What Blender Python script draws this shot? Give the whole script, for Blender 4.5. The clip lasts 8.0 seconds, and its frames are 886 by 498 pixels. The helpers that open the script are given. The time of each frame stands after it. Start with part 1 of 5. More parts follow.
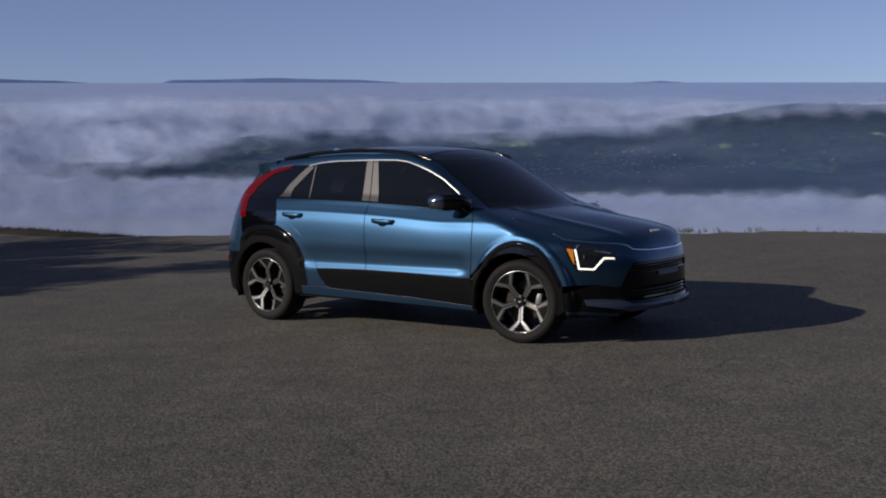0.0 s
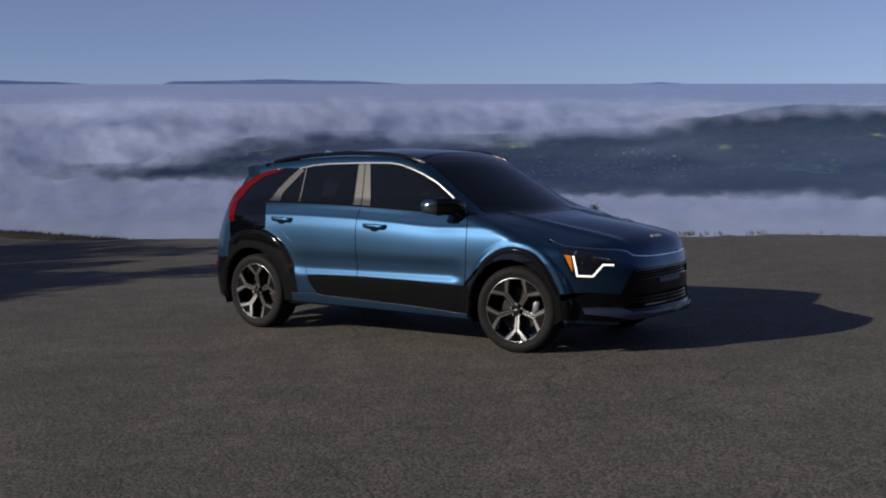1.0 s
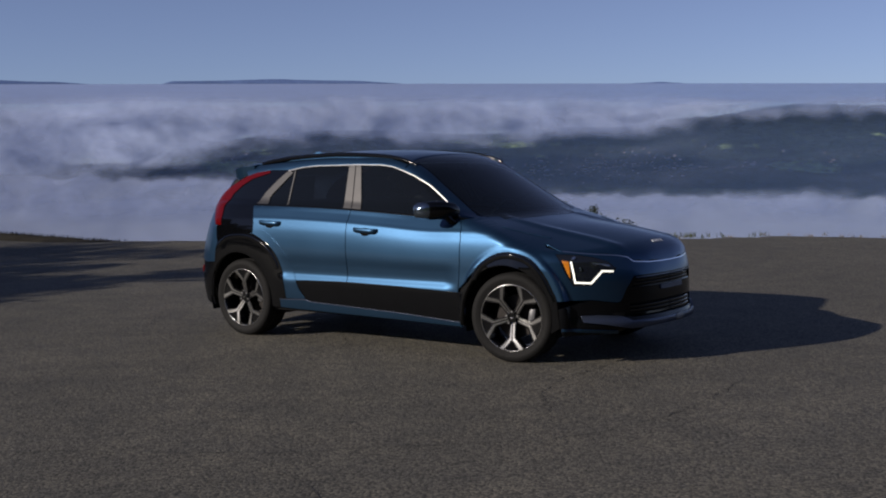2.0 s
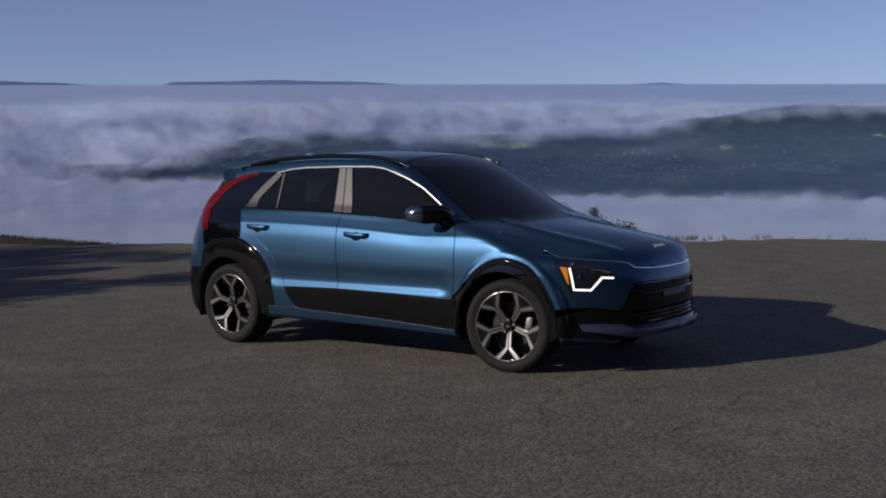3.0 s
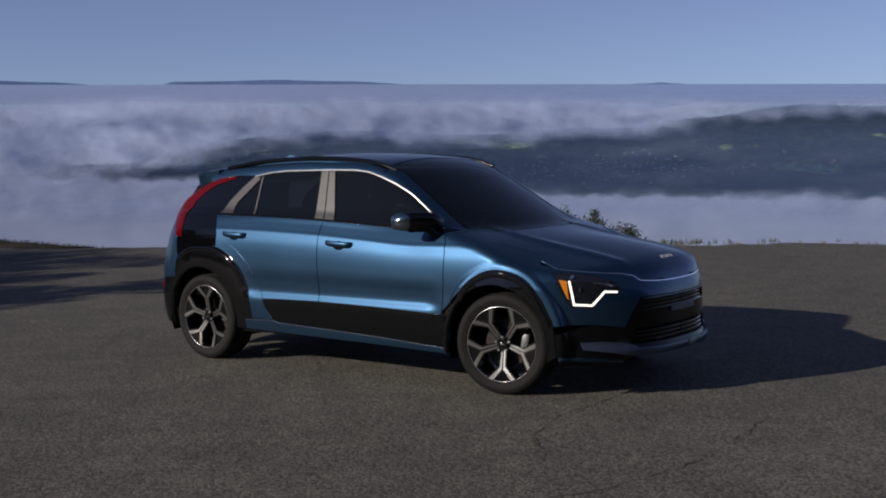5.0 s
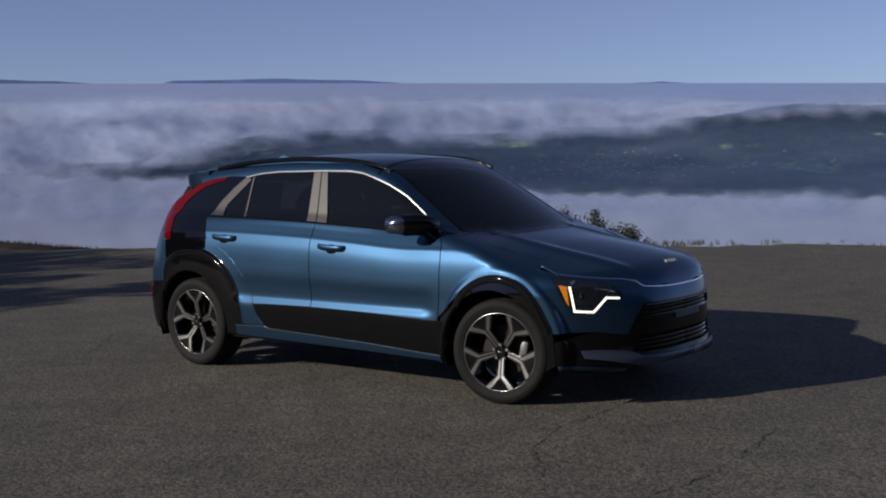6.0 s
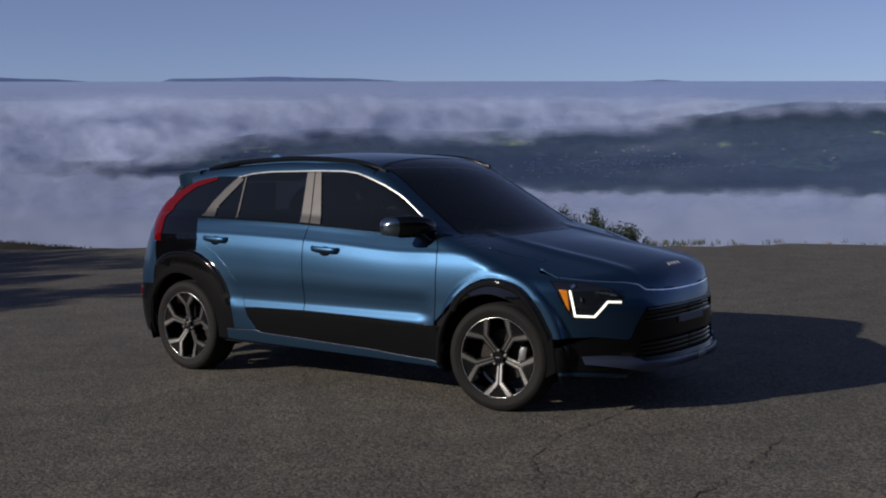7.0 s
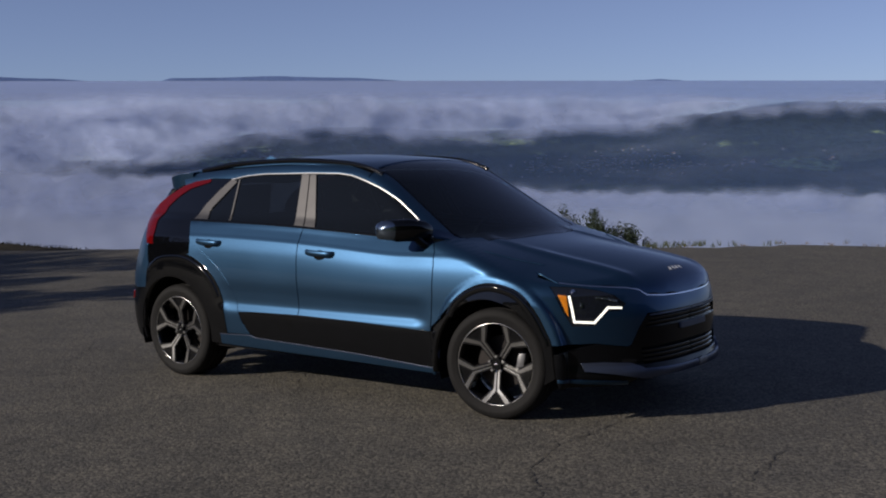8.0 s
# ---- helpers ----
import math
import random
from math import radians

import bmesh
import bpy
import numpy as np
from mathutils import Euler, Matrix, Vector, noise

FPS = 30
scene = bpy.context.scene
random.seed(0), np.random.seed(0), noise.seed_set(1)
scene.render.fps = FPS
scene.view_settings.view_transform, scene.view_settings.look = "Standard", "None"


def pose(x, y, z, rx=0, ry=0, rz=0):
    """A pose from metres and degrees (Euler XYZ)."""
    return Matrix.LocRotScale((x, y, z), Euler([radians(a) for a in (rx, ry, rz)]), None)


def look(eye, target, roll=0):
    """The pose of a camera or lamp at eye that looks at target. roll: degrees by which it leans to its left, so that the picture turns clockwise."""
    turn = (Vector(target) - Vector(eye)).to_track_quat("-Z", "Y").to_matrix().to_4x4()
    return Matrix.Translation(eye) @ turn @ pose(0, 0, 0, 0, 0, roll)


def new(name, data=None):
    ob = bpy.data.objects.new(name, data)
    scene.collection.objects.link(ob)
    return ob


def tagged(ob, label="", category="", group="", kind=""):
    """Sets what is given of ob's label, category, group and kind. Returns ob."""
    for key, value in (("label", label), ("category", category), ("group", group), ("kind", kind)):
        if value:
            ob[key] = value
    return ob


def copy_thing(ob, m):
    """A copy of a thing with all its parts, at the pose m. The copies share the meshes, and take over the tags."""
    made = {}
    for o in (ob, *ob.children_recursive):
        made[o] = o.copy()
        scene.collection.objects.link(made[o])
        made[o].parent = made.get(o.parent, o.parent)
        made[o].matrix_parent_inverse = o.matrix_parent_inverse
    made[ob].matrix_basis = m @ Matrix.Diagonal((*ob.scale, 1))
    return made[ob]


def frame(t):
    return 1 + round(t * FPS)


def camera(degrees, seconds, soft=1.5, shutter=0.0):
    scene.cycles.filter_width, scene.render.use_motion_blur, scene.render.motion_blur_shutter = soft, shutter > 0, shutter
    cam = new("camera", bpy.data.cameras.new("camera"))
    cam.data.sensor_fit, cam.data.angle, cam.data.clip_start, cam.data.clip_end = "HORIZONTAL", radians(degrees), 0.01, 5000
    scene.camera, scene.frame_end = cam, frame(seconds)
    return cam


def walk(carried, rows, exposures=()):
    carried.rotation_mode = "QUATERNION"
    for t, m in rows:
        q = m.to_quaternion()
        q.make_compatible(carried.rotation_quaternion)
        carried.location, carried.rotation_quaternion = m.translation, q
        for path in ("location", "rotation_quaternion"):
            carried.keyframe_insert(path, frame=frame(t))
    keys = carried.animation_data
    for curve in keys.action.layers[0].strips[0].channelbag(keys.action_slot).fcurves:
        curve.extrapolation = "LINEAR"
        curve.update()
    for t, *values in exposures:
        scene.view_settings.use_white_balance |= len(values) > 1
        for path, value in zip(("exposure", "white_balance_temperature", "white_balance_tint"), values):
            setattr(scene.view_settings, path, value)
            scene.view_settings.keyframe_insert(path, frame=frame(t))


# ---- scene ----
from mathutils import geometry

cam = camera(39.5, 8.0, soft=2.0)
PATH = [
    (0, (6.641, -8.669, 1.502), (5.427, -7.087, 1.341), -1.24),
    (0.5, (6.557, -8.517, 1.512), (5.343, -6.936, 1.351), -1.24),
    (1, (6.479, -8.376, 1.511), (5.265, -6.794, 1.352), -1.24),
    (1.5, (6.395, -8.22, 1.52), (5.181, -6.638, 1.36), -1.27),
    (3, (6.129, -7.745, 1.525), (4.914, -6.164, 1.367), -1.27),
    (3.5, (6.04, -7.592, 1.527), (4.825, -6.011, 1.369), -1.27),
    (4, (5.94, -7.433, 1.526), (4.725, -5.852, 1.368), -1.27),
    (4.5, (5.853, -7.291, 1.534), (4.638, -5.71, 1.376), -1.27),
    (6, (5.624, -6.92, 1.55), (4.409, -5.34, 1.39), -1.24),
    (6.5, (5.562, -6.824, 1.558), (4.348, -5.243, 1.397), -1.27),
    (7, (5.502, -6.74, 1.558), (4.289, -5.159, 1.395), -1.24),
    (7.5, (5.461, -6.668, 1.568), (4.247, -5.087, 1.404), -1.24),
    (8, (5.422, -6.606, 1.573), (4.209, -5.024, 1.409), -1.24),
]
walk(cam, [(t, look(eye, target, roll)) for t, eye, target, roll in PATH], [(0, 0.0), (8, 0.0)])

# ---- world, sun ----
SHADE = (1.2, 2.12)  # how far a shadow reaches for each metre of height
SUN_UP = math.atan2(1, math.hypot(*SHADE))
world = bpy.data.worlds.new("sky")
scene.world = world
world.use_nodes = True
sky_nodes = world.node_tree
sky_tex = sky_nodes.nodes.new("ShaderNodeTexSky")
sky_tex.sky_type, sky_tex.sun_disc = "NISHITA", False
sky_tex.sun_elevation, sky_tex.sun_rotation = SUN_UP, math.atan2(-SHADE[0], -SHADE[1])
sky_tex.altitude, sky_tex.air_density, sky_tex.dust_density, sky_tex.ozone_density = 600, 0.7, 0.15, 6.0
sky_tint, sky_pale = sky_nodes.nodes.new("ShaderNodeMix"), sky_nodes.nodes.new("ShaderNodeHueSaturation")
sky_tint.data_type, sky_tint.blend_type = "RGBA", "MULTIPLY"
sky_tint.inputs["Factor"].default_value, sky_tint.inputs["B"].default_value = 1.0, (0.98, 0.94, 1.08, 1)
sky_pale.inputs["Saturation"].default_value = 0.74
sky_nodes.links.new(sky_tex.outputs[0], sky_pale.inputs["Color"])
sky_nodes.links.new(sky_pale.outputs[0], sky_tint.inputs["A"])
sky_nodes.links.new(sky_tint.outputs["Result"], sky_nodes.nodes["Background"].inputs[0])
sky_nodes.nodes["Background"].inputs[1].default_value = 0.075
sun_data = bpy.data.lights.new("sun", "SUN")
sun_data.energy, sun_data.angle, sun_data.color = 4.4, radians(0.6), (1.0, 0.91, 0.80)
new("sun", sun_data).matrix_world = look((-SHADE[0] * 30, -SHADE[1] * 30, 30), (0, 0, 0))


# ---- materials ----
def material(name, colour, rough=0.5, metal=0.0, vary=0.12, scale=8.0, bump=0.0, bump_scale=200.0, coat=0.0, grain=None, specular=0.5, coords="Object"):
    """A principled surface whose colour and gloss vary at two scales, with fine relief."""
    m = bpy.data.materials.new(name)
    m.use_nodes = True
    n, link = m.node_tree.nodes, m.node_tree.links.new
    b = n["Principled BSDF"]
    co = n.new("ShaderNodeTexCoord").outputs[coords]
    wide, fine = n.new("ShaderNodeTexNoise"), n.new("ShaderNodeTexNoise")
    wide.inputs["Scale"].default_value, fine.inputs["Scale"].default_value = scale, grain or scale * 9
    wide.inputs["Detail"].default_value, fine.inputs["Detail"].default_value = 5, 3
    add = n.new("ShaderNodeMath")
    add.operation = "MULTIPLY_ADD"
    add.inputs[1].default_value = 0.5
    half = n.new("ShaderNodeMath")
    half.operation = "MULTIPLY"
    half.inputs[1].default_value = 0.5
    for tex in (wide, fine):
        link(co, tex.inputs["Vector"])
    link(fine.outputs["Fac"], half.inputs[0])
    link(wide.outputs["Fac"], add.inputs[0])
    link(half.outputs[0], add.inputs[2])
    ramp = n.new("ShaderNodeValToRGB")
    ramp.color_ramp.elements[0].position, ramp.color_ramp.elements[1].position = 0.3, 0.7
    ramp.color_ramp.elements[0].color = (*[c * (1 - vary) for c in colour], 1)
    ramp.color_ramp.elements[1].color = (*[min(1, c * (1 + vary)) for c in colour], 1)
    link(add.outputs[0], ramp.inputs[0])
    link(ramp.outputs[0], b.inputs["Base Color"])
    gloss = n.new("ShaderNodeMapRange")
    gloss.inputs["To Min"].default_value, gloss.inputs["To Max"].default_value = rough * 0.88, min(1, rough * 1.12)
    link(add.outputs[0], gloss.inputs["Value"])
    link(gloss.outputs[0], b.inputs["Roughness"])
    b.inputs["Metallic"].default_value = metal
    b.inputs["Coat Weight"].default_value, b.inputs["Coat Roughness"].default_value = coat, 0.03
    b.inputs["Specular IOR Level"].default_value = specular
    if bump:
        relief, bm_tex = n.new("ShaderNodeBump"), n.new("ShaderNodeTexNoise")
        bm_tex.inputs["Scale"].default_value, bm_tex.inputs["Detail"].default_value = bump_scale, 4
        relief.inputs["Strength"].default_value, relief.inputs["Distance"].default_value = bump, 0.01
        link(co, bm_tex.inputs["Vector"])
        link(bm_tex.outputs["Fac"], relief.inputs["Height"])
        link(relief.outputs[0], b.inputs["Normal"])
    return m


def glowing(name, colour, strength):
    m = material(name, colour, 0.3)
    b = m.node_tree.nodes["Principled BSDF"]
    b.inputs["Emission Color"].default_value, b.inputs["Emission Strength"].default_value = (*colour, 1), strength
    return m


def tinted_glass(name, tint, clear, dust=0.012):
    """Thin tinted glass: lets some of the light through, reflects the rest."""
    m = bpy.data.materials.new(name)
    m.use_nodes = True
    n, link = m.node_tree.nodes, m.node_tree.links.new
    n.remove(n["Principled BSDF"])
    body, shine, dark = n.new("ShaderNodeBsdfTransparent"), n.new("ShaderNodeBsdfGlossy"), n.new("ShaderNodeBsdfDiffuse")
    body.inputs[0].default_value = (*[c * clear for c in tint], 1)
    dark.inputs[0].default_value = (*[c * dust for c in tint], 1)
    shine.inputs["Roughness"].default_value = 0.02
    both, top, edge = n.new("ShaderNodeMixShader"), n.new("ShaderNodeMixShader"), n.new("ShaderNodeFresnel")
    both.inputs[0].default_value = 0.5
    edge.inputs[0].default_value = 1.5
    link(dark.outputs[0], both.inputs[1])
    link(body.outputs[0], both.inputs[2])
    link(edge.outputs[0], top.inputs[0])
    link(both.outputs[0], top.inputs[1])
    link(shine.outputs[0], top.inputs[2])
    link(top.outputs[0], n["Material Output"].inputs[0])
    return m


PAINT = material("blue_paint", (0.0185, 0.055, 0.112), 0.385, 0.84, 0.03, 3.0, 0.02, 900, coat=0.45, grain=1400)
GLOSS_BLACK = material("gloss_black", (0.0022, 0.0024, 0.0032), 0.06, 0.0, 0.2, 6, specular=0.45)
PLASTIC = material("black_plastic", (0.0032, 0.0035, 0.0045), 0.17, 0.0, 0.2, 12, 0.015, 600, specular=0.22)
DARK = material("dark_cavity", (0.009, 0.009, 0.010), 0.8, 0.0, 0.2, 6, specular=0.08)
BADGE = material("badge_metal", (0.75, 0.75, 0.76), 0.5, 0.3, 0.05, 20)
TRIM = material("satin_chrome", (0.70, 0.69, 0.68), 0.28, 0.9, 0.05, 20)
CHROME = material("chrome", (0.72, 0.72, 0.74), 0.14, 1.0, 0.05, 20)
SATIN = material("satin_trim", (0.078, 0.075, 0.076), 0.38, 0.6, 0.04, 14, grain=300)
SKID = material("satin_silver", (0.065, 0.080, 0.125), 0.34, 0.6, 0.06, 14, grain=300)
ALLOY = material("machined_alloy", (0.38, 0.375, 0.375), 0.25, 0.95, 0.08, 60, grain=700)
ALLOY_DARK = material("dark_alloy", (0.008, 0.008, 0.009), 0.14, 0.0, 0.15, 30)
RUBBER = material("tyre_rubber", (0.0095, 0.0092, 0.0096), 0.75, 0.0, 0.4, 14, 0.2, 300, specular=0.2)
STEEL = material("brake_steel", (0.032, 0.028, 0.027), 0.5, 0.7, 0.15, 40)
CALIPER = material("cast_metal", (0.18, 0.18, 0.19), 0.45, 0.6, 0.15, 40)
RED = material("red_lens", (0.085, 0.0012, 0.0016), 0.12, 0.0, 0.25, 30, specular=0.25)
RED.node_tree.nodes["Principled BSDF"].inputs["Emission Color"].default_value = (1, 0.02, 0.03, 1)
RED.node_tree.nodes["Principled BSDF"].inputs["Emission Strength"].default_value = 0.01
AMBER = material("amber_lens", (0.75, 0.24, 0.015), 0.25, 0.0, 0.25, 50, coat=1.0)
LAMP = glowing("white_lamp", (1.0, 0.98, 0.86), 1.1)
LENS = material("lamp_lens", (0.010, 0.012, 0.018), 0.06, 0.0, 0.2, 10, coat=0.2)
GLASS = tinted_glass("side_glass", (0.75, 0.92, 1.0), 0.26, 0.012)
REAR_GLASS = tinted_glass("privacy_glass", (0.75, 0.92, 1.0), 0.06, 0.010)
SCREEN = tinted_glass("front_glass", (0.70, 0.92, 1.0), 0.85, 0.009)
CLOTH = material("seat_cloth", (0.045, 0.045, 0.05), 0.8, 0.0, 0.2, 30, 0.3, 300)
MIRROR_CAP = material("silver_blue_cap", (0.15, 0.19, 0.25), 0.16, 0.95, 0.05, 14, coat=0.5)
INSIDE = material("cabin_plastic", (0.03, 0.031, 0.034), 0.6, 0.0, 0.2, 20)


# ---- the car's outer skin as smooth fields; x forwards, y to its left, z up ----
def lerp_curve(table):
    """A smooth curve through (a, b) pairs, flat beyond its ends."""
    xs = np.array([p[0] for p in table], float)
    ys = np.array([p[1] for p in table], float)
    d = np.diff(ys) / np.diff(xs)
    m = np.concatenate([[d[0]], (d[:-1] + d[1:]) / 2, [d[-1]]])
    for i in range(len(d)):
        if d[i] == 0:
            m[i] = m[i + 1] = 0.0

    def value(x):
        x = np.clip(x, xs[0], xs[-1])
        i = np.clip(np.searchsorted(xs, x) - 1, 0, len(xs) - 2)
        h = xs[i + 1] - xs[i]
        t = (x - xs[i]) / h
        return ((2 * t**3 - 3 * t**2 + 1) * ys[i] + (t**3 - 2 * t**2 + t) * h * m[i]
                + (-2 * t**3 + 3 * t**2) * ys[i + 1] + (t**3 - t**2) * h * m[i + 1])
    return value


def smax(a, b, k):
    h = np.clip(0.5 + 0.5 * (a - b) / k, 0, 1)
    return b + (a - b) * h + k * h * (1 - h)


def smin(a, b, k):
    return -smax(-a, -b, k)


SIDE_SECTION = lerp_curve([(0.14, 0.84), (0.22, 0.872), (0.33, 0.893), (0.44, 0.904), (0.495, 0.9065), (0.508, 0.9045), (0.550, 0.8900), (0.558, 0.8885), (0.62, 0.8905), (0.70, 0.899), (0.78, 0.897), (0.86, 0.889), (0.90, 0.8815), (0.94, 0.8705), (0.957, 0.8652), (0.966, 0.8600), (0.98, 0.8510),
                           (1.0, 0.839), (1.06, 0.802), (1.15, 0.74), (1.3, 0.62)])
SIDE_PLAN = lerp_curve([(-2.3, -0.18), (-2.0, -0.075), (-1.7, -0.02), (-1.36, 0.0), (-0.6, 0.0), (0.6, 0.0), (1.2, 0.0),
                        (1.5, -0.012), (1.8, -0.05), (2.3, -0.15)])
SMOOTH_SECTION = lerp_curve([(0.14, 0.84), (0.22, 0.868), (0.33, 0.886), (0.50, 0.896), (0.62, 0.897), (0.70, 0.899), (0.78, 0.897), (0.86, 0.889), (0.90, 0.8815), (0.94, 0.8705), (0.957, 0.8652), (0.966, 0.8600), (0.98, 0.8510), (1.0, 0.839), (1.06, 0.802), (1.15, 0.74), (1.3, 0.62)])
BELT_LINE = lerp_curve([(-2, 1.098), (-1.26, 1.098), (-0.24, 1.076), (0.165, 1.054), (0.63, 1.026), (0.9, 1.028), (1.3, 1.028)])
CROWN = lerp_curve([(0.7, 0.0), (1.0, 0.045), (1.2, 0.075), (1.4, 0.14), (1.6, 0.203), (2.1, 0.22)])
HOOD_LINE = lerp_curve([(0.6, 1.13), (0.78, 1.10), (0.95, 1.05), (1.1, 1.018), (1.3, 0.985), (1.6, 0.945), (1.85, 0.903), (2.02, 0.862), (2.12, 0.825), (2.3, 0.72)])
NOSE_LINE = lerp_curve([(0.1, 2.06), (0.2, 2.15), (0.27, 2.215), (0.34, 2.2), (0.5, 2.195), (0.62, 2.19), (0.7, 2.172), (0.78, 2.145), (0.84, 2.10), (0.92, 2.0)])
TAIL_LINE = lerp_curve([(0.1, 2.06), (0.3, 2.15), (0.55, 2.165), (0.7, 2.145), (0.9, 2.075), (1.0, 2.03), (1.1, 1.985), (1.2, 1.935), (1.3, 1.87), (1.45, 1.75)])
ROOF_LINE = lerp_curve([(-2.115, 1.379), (-1.865, 1.419), (-1.515, 1.464), (-1.015, 1.51), (-0.515, 1.536), (-0.115, 1.524), (0.185, 1.497), (0.485, 1.455), (0.785, 1.394)])
CABIN_PLAN = lerp_curve([(-2.2, -0.16), (-1.8, -0.075), (-1.2, -0.015), (-0.5, 0.0), (0.2, -0.014), (0.6, -0.042), (0.9, -0.058), (1.4, -0.10)])


def skin(p):
    """Signed distance, roughly, from the car's outer skin: below zero inside."""
    x, y, z = p[..., 0], np.abs(p[..., 1]), p[..., 2]
    lift = BELT_LINE(x) - 1.06
    zz = z - lift * np.clip((z - 0.6) / 0.3, 0, 1)
    by_wheel = np.clip((np.minimum(np.abs(x - 1.36), np.abs(x + 1.36)) - 0.41) / 0.15, 0, 1)
    by_wheel = by_wheel * by_wheel * (3 - 2 * by_wheel)
    side = y - SMOOTH_SECTION(zz) - (SIDE_SECTION(zz) - SMOOTH_SECTION(zz)) * by_wheel - SIDE_PLAN(x)
    # raised shoulders over the wheels
    r = np.hypot(x + 1.36, z - 0.33)
    side = side - 0.010 * np.exp(-((r - 0.43) / 0.12) ** 2) * np.clip((z - 0.38) / 0.25, 0, 1)
    front = x - NOSE_LINE(z) + 0.75 * y**2.85
    rear = -x - TAIL_LINE(z) + 0.46 * y**3.0
    top = z - HOOD_LINE(x) + CROWN(x) * y**2 - 0.013 * np.exp(-((y - 0.44) / 0.045) ** 2) * np.clip((x - 0.9) / 0.3, 0, 1)
    low = smax(smax(side, rear, 0.12), front, 0.10)
    low = smax(low, top, 0.06)
    # the flare over the front wheel stands proud
    ring = (np.hypot((x - 1.39) / 0.437, (z - 0.33) / 0.510) - 1) * 0.45
    flare = smax((y - 0.920 + 0.24 * np.maximum(x - 1.42, 0) ** 1.25 + 0.20 * np.maximum(z - 0.68, 0)) * 0.95, ring, 0.025)
    low = smin(low, np.maximum(flare, 0.6 - y), 0.012)
    low = smax(low, 0.17 - z, 0.05)
    cside = (y - (0.806 - (np.maximum(z, BELT_LINE(x) - 0.01) - 1.06) * 0.44) - CABIN_PLAN(x)) * 0.9
    screen = (x - (1.137 - (z - 1.008) * 1.68) + 0.34 * y**2) * 0.52
    back = (-x - TAIL_LINE(z) + 0.30 * y**2) * 0.9
    roof = z - ROOF_LINE(x) + 0.075 * y**2
    cab = smax(smax(cside, screen, 0.06), back, 0.08)
    cab = smax(cab, roof, 0.09)
    cab = smax(cab, 0.8 - z, 0.02)
    return smin(low, cab, 0.025)


def cast(start, way, reach=4.0, steps=160, field=skin):
    """Where rays first meet the skin: the places, and which of them hit."""
    start, way = np.broadcast_arrays(np.asarray(start, float), np.asarray(way, float))
    n = len(start)
    lo, hi = np.zeros(n), np.full(n, np.nan)
    step = reach / steps
    for i in range(1, steps + 1):
        todo = np.isnan(hi)
        if not todo.any():
            break
        inside = field(start[todo] + way[todo] * (i * step)) < 0
        ids = np.flatnonzero(todo)
        hi[ids[inside]] = i * step
        lo[ids[~inside]] = i * step
    ok = ~np.isnan(hi)
    hi = np.where(ok, hi, lo)
    for _ in range(26):
        mid = (lo + hi) / 2
        inside = field(start + way * mid[:, None]) < 0
        hi, lo = np.where(inside, mid, hi), np.where(inside, lo, mid)
    return start + way * hi[:, None], ok


def slope(p, field=skin, e=0.004):
    g = np.stack([field(p + d) - field(p - d) for d in np.eye(3) * e], axis=-1)
    return g / np.maximum(np.linalg.norm(g, axis=-1, keepdims=True), 1e-9)


# ---- helpers of the build ----
def mesh_of(name, verts, faces, mat, normals=None, smooth=True):
    me = bpy.data.meshes.new(name)
    me.from_pydata([tuple(v) for v in verts], [], [tuple(f) for f in faces])
    me.materials.append(mat)
    if smooth:
        me.shade_smooth()
    if normals is not None:
        me.normals_split_custom_set_from_vertices([tuple(v) for v in normals])
    return me


def put(name, me, parent=None, label=""):
    ob = new(name, me)
    ob.parent = parent
    return tagged(ob, label)


def part(name, bm, mat, parent, label="", smooth=True):
    me = bpy.data.meshes.new(name)
    bmesh.ops.recalc_face_normals(bm, faces=bm.faces)
    bm.to_mesh(me)
    bm.free()
    me.materials.append(mat)
    if smooth:
        me.shade_smooth()
        me.set_sharp_from_angle(angle=radians(38))
    return put(name, me, parent, label)


def box(bm, size, m, bevel=0.0, segments=2):
    made = bmesh.ops.create_cube(bm, size=1)["verts"]
    bmesh.ops.scale(bm, vec=size, verts=made)
    if bevel:
        edges = list({e for v in made for e in v.link_edges})
        made = list({v for f in bmesh.ops.bevel(bm, geom=edges, offset=bevel, segments=segments, affect="EDGES", profile=0.5)["faces"] for v in f.verts}
                    | {v for v in made if v.is_valid})
    bmesh.ops.transform(bm, matrix=m, verts=made)
    return made


def revolve(profile, turns=64, axis_out=-1):
    """Verts and faces of a closed ring section (radius, depth) turned round the y axis."""
    n = len(profile)
    verts = [(r * math.cos(a), d, r * math.sin(a)) for a in [2 * math.pi * i / turns for i in range(turns)] for r, d in profile]
    faces = [(i * n + j, i * n + (j + 1) % n, ((i + 1) % turns) * n + (j + 1) % n, ((i + 1) % turns) * n + j) for i in range(turns) for j in range(n)]
    return verts, faces


def curve_points(points, count):
    """Evenly spread points of a smooth open curve through the given ones."""
    p = np.array(points, float)
    p = np.vstack([2 * p[0] - p[1], p, 2 * p[-1] - p[-2]])
    out = []
    for i in range(1, len(p) - 2):
        for t in np.linspace(0, 1, count, endpoint=False):
            a, b, c, d = p[i - 1:i + 3]
            out.append(0.5 * (2 * b + (c - a) * t + (2 * a - 5 * b + 4 * c - d) * t**2 + (3 * b - a - 3 * c + d) * t**3))
    return np.array(out + [p[-2]])


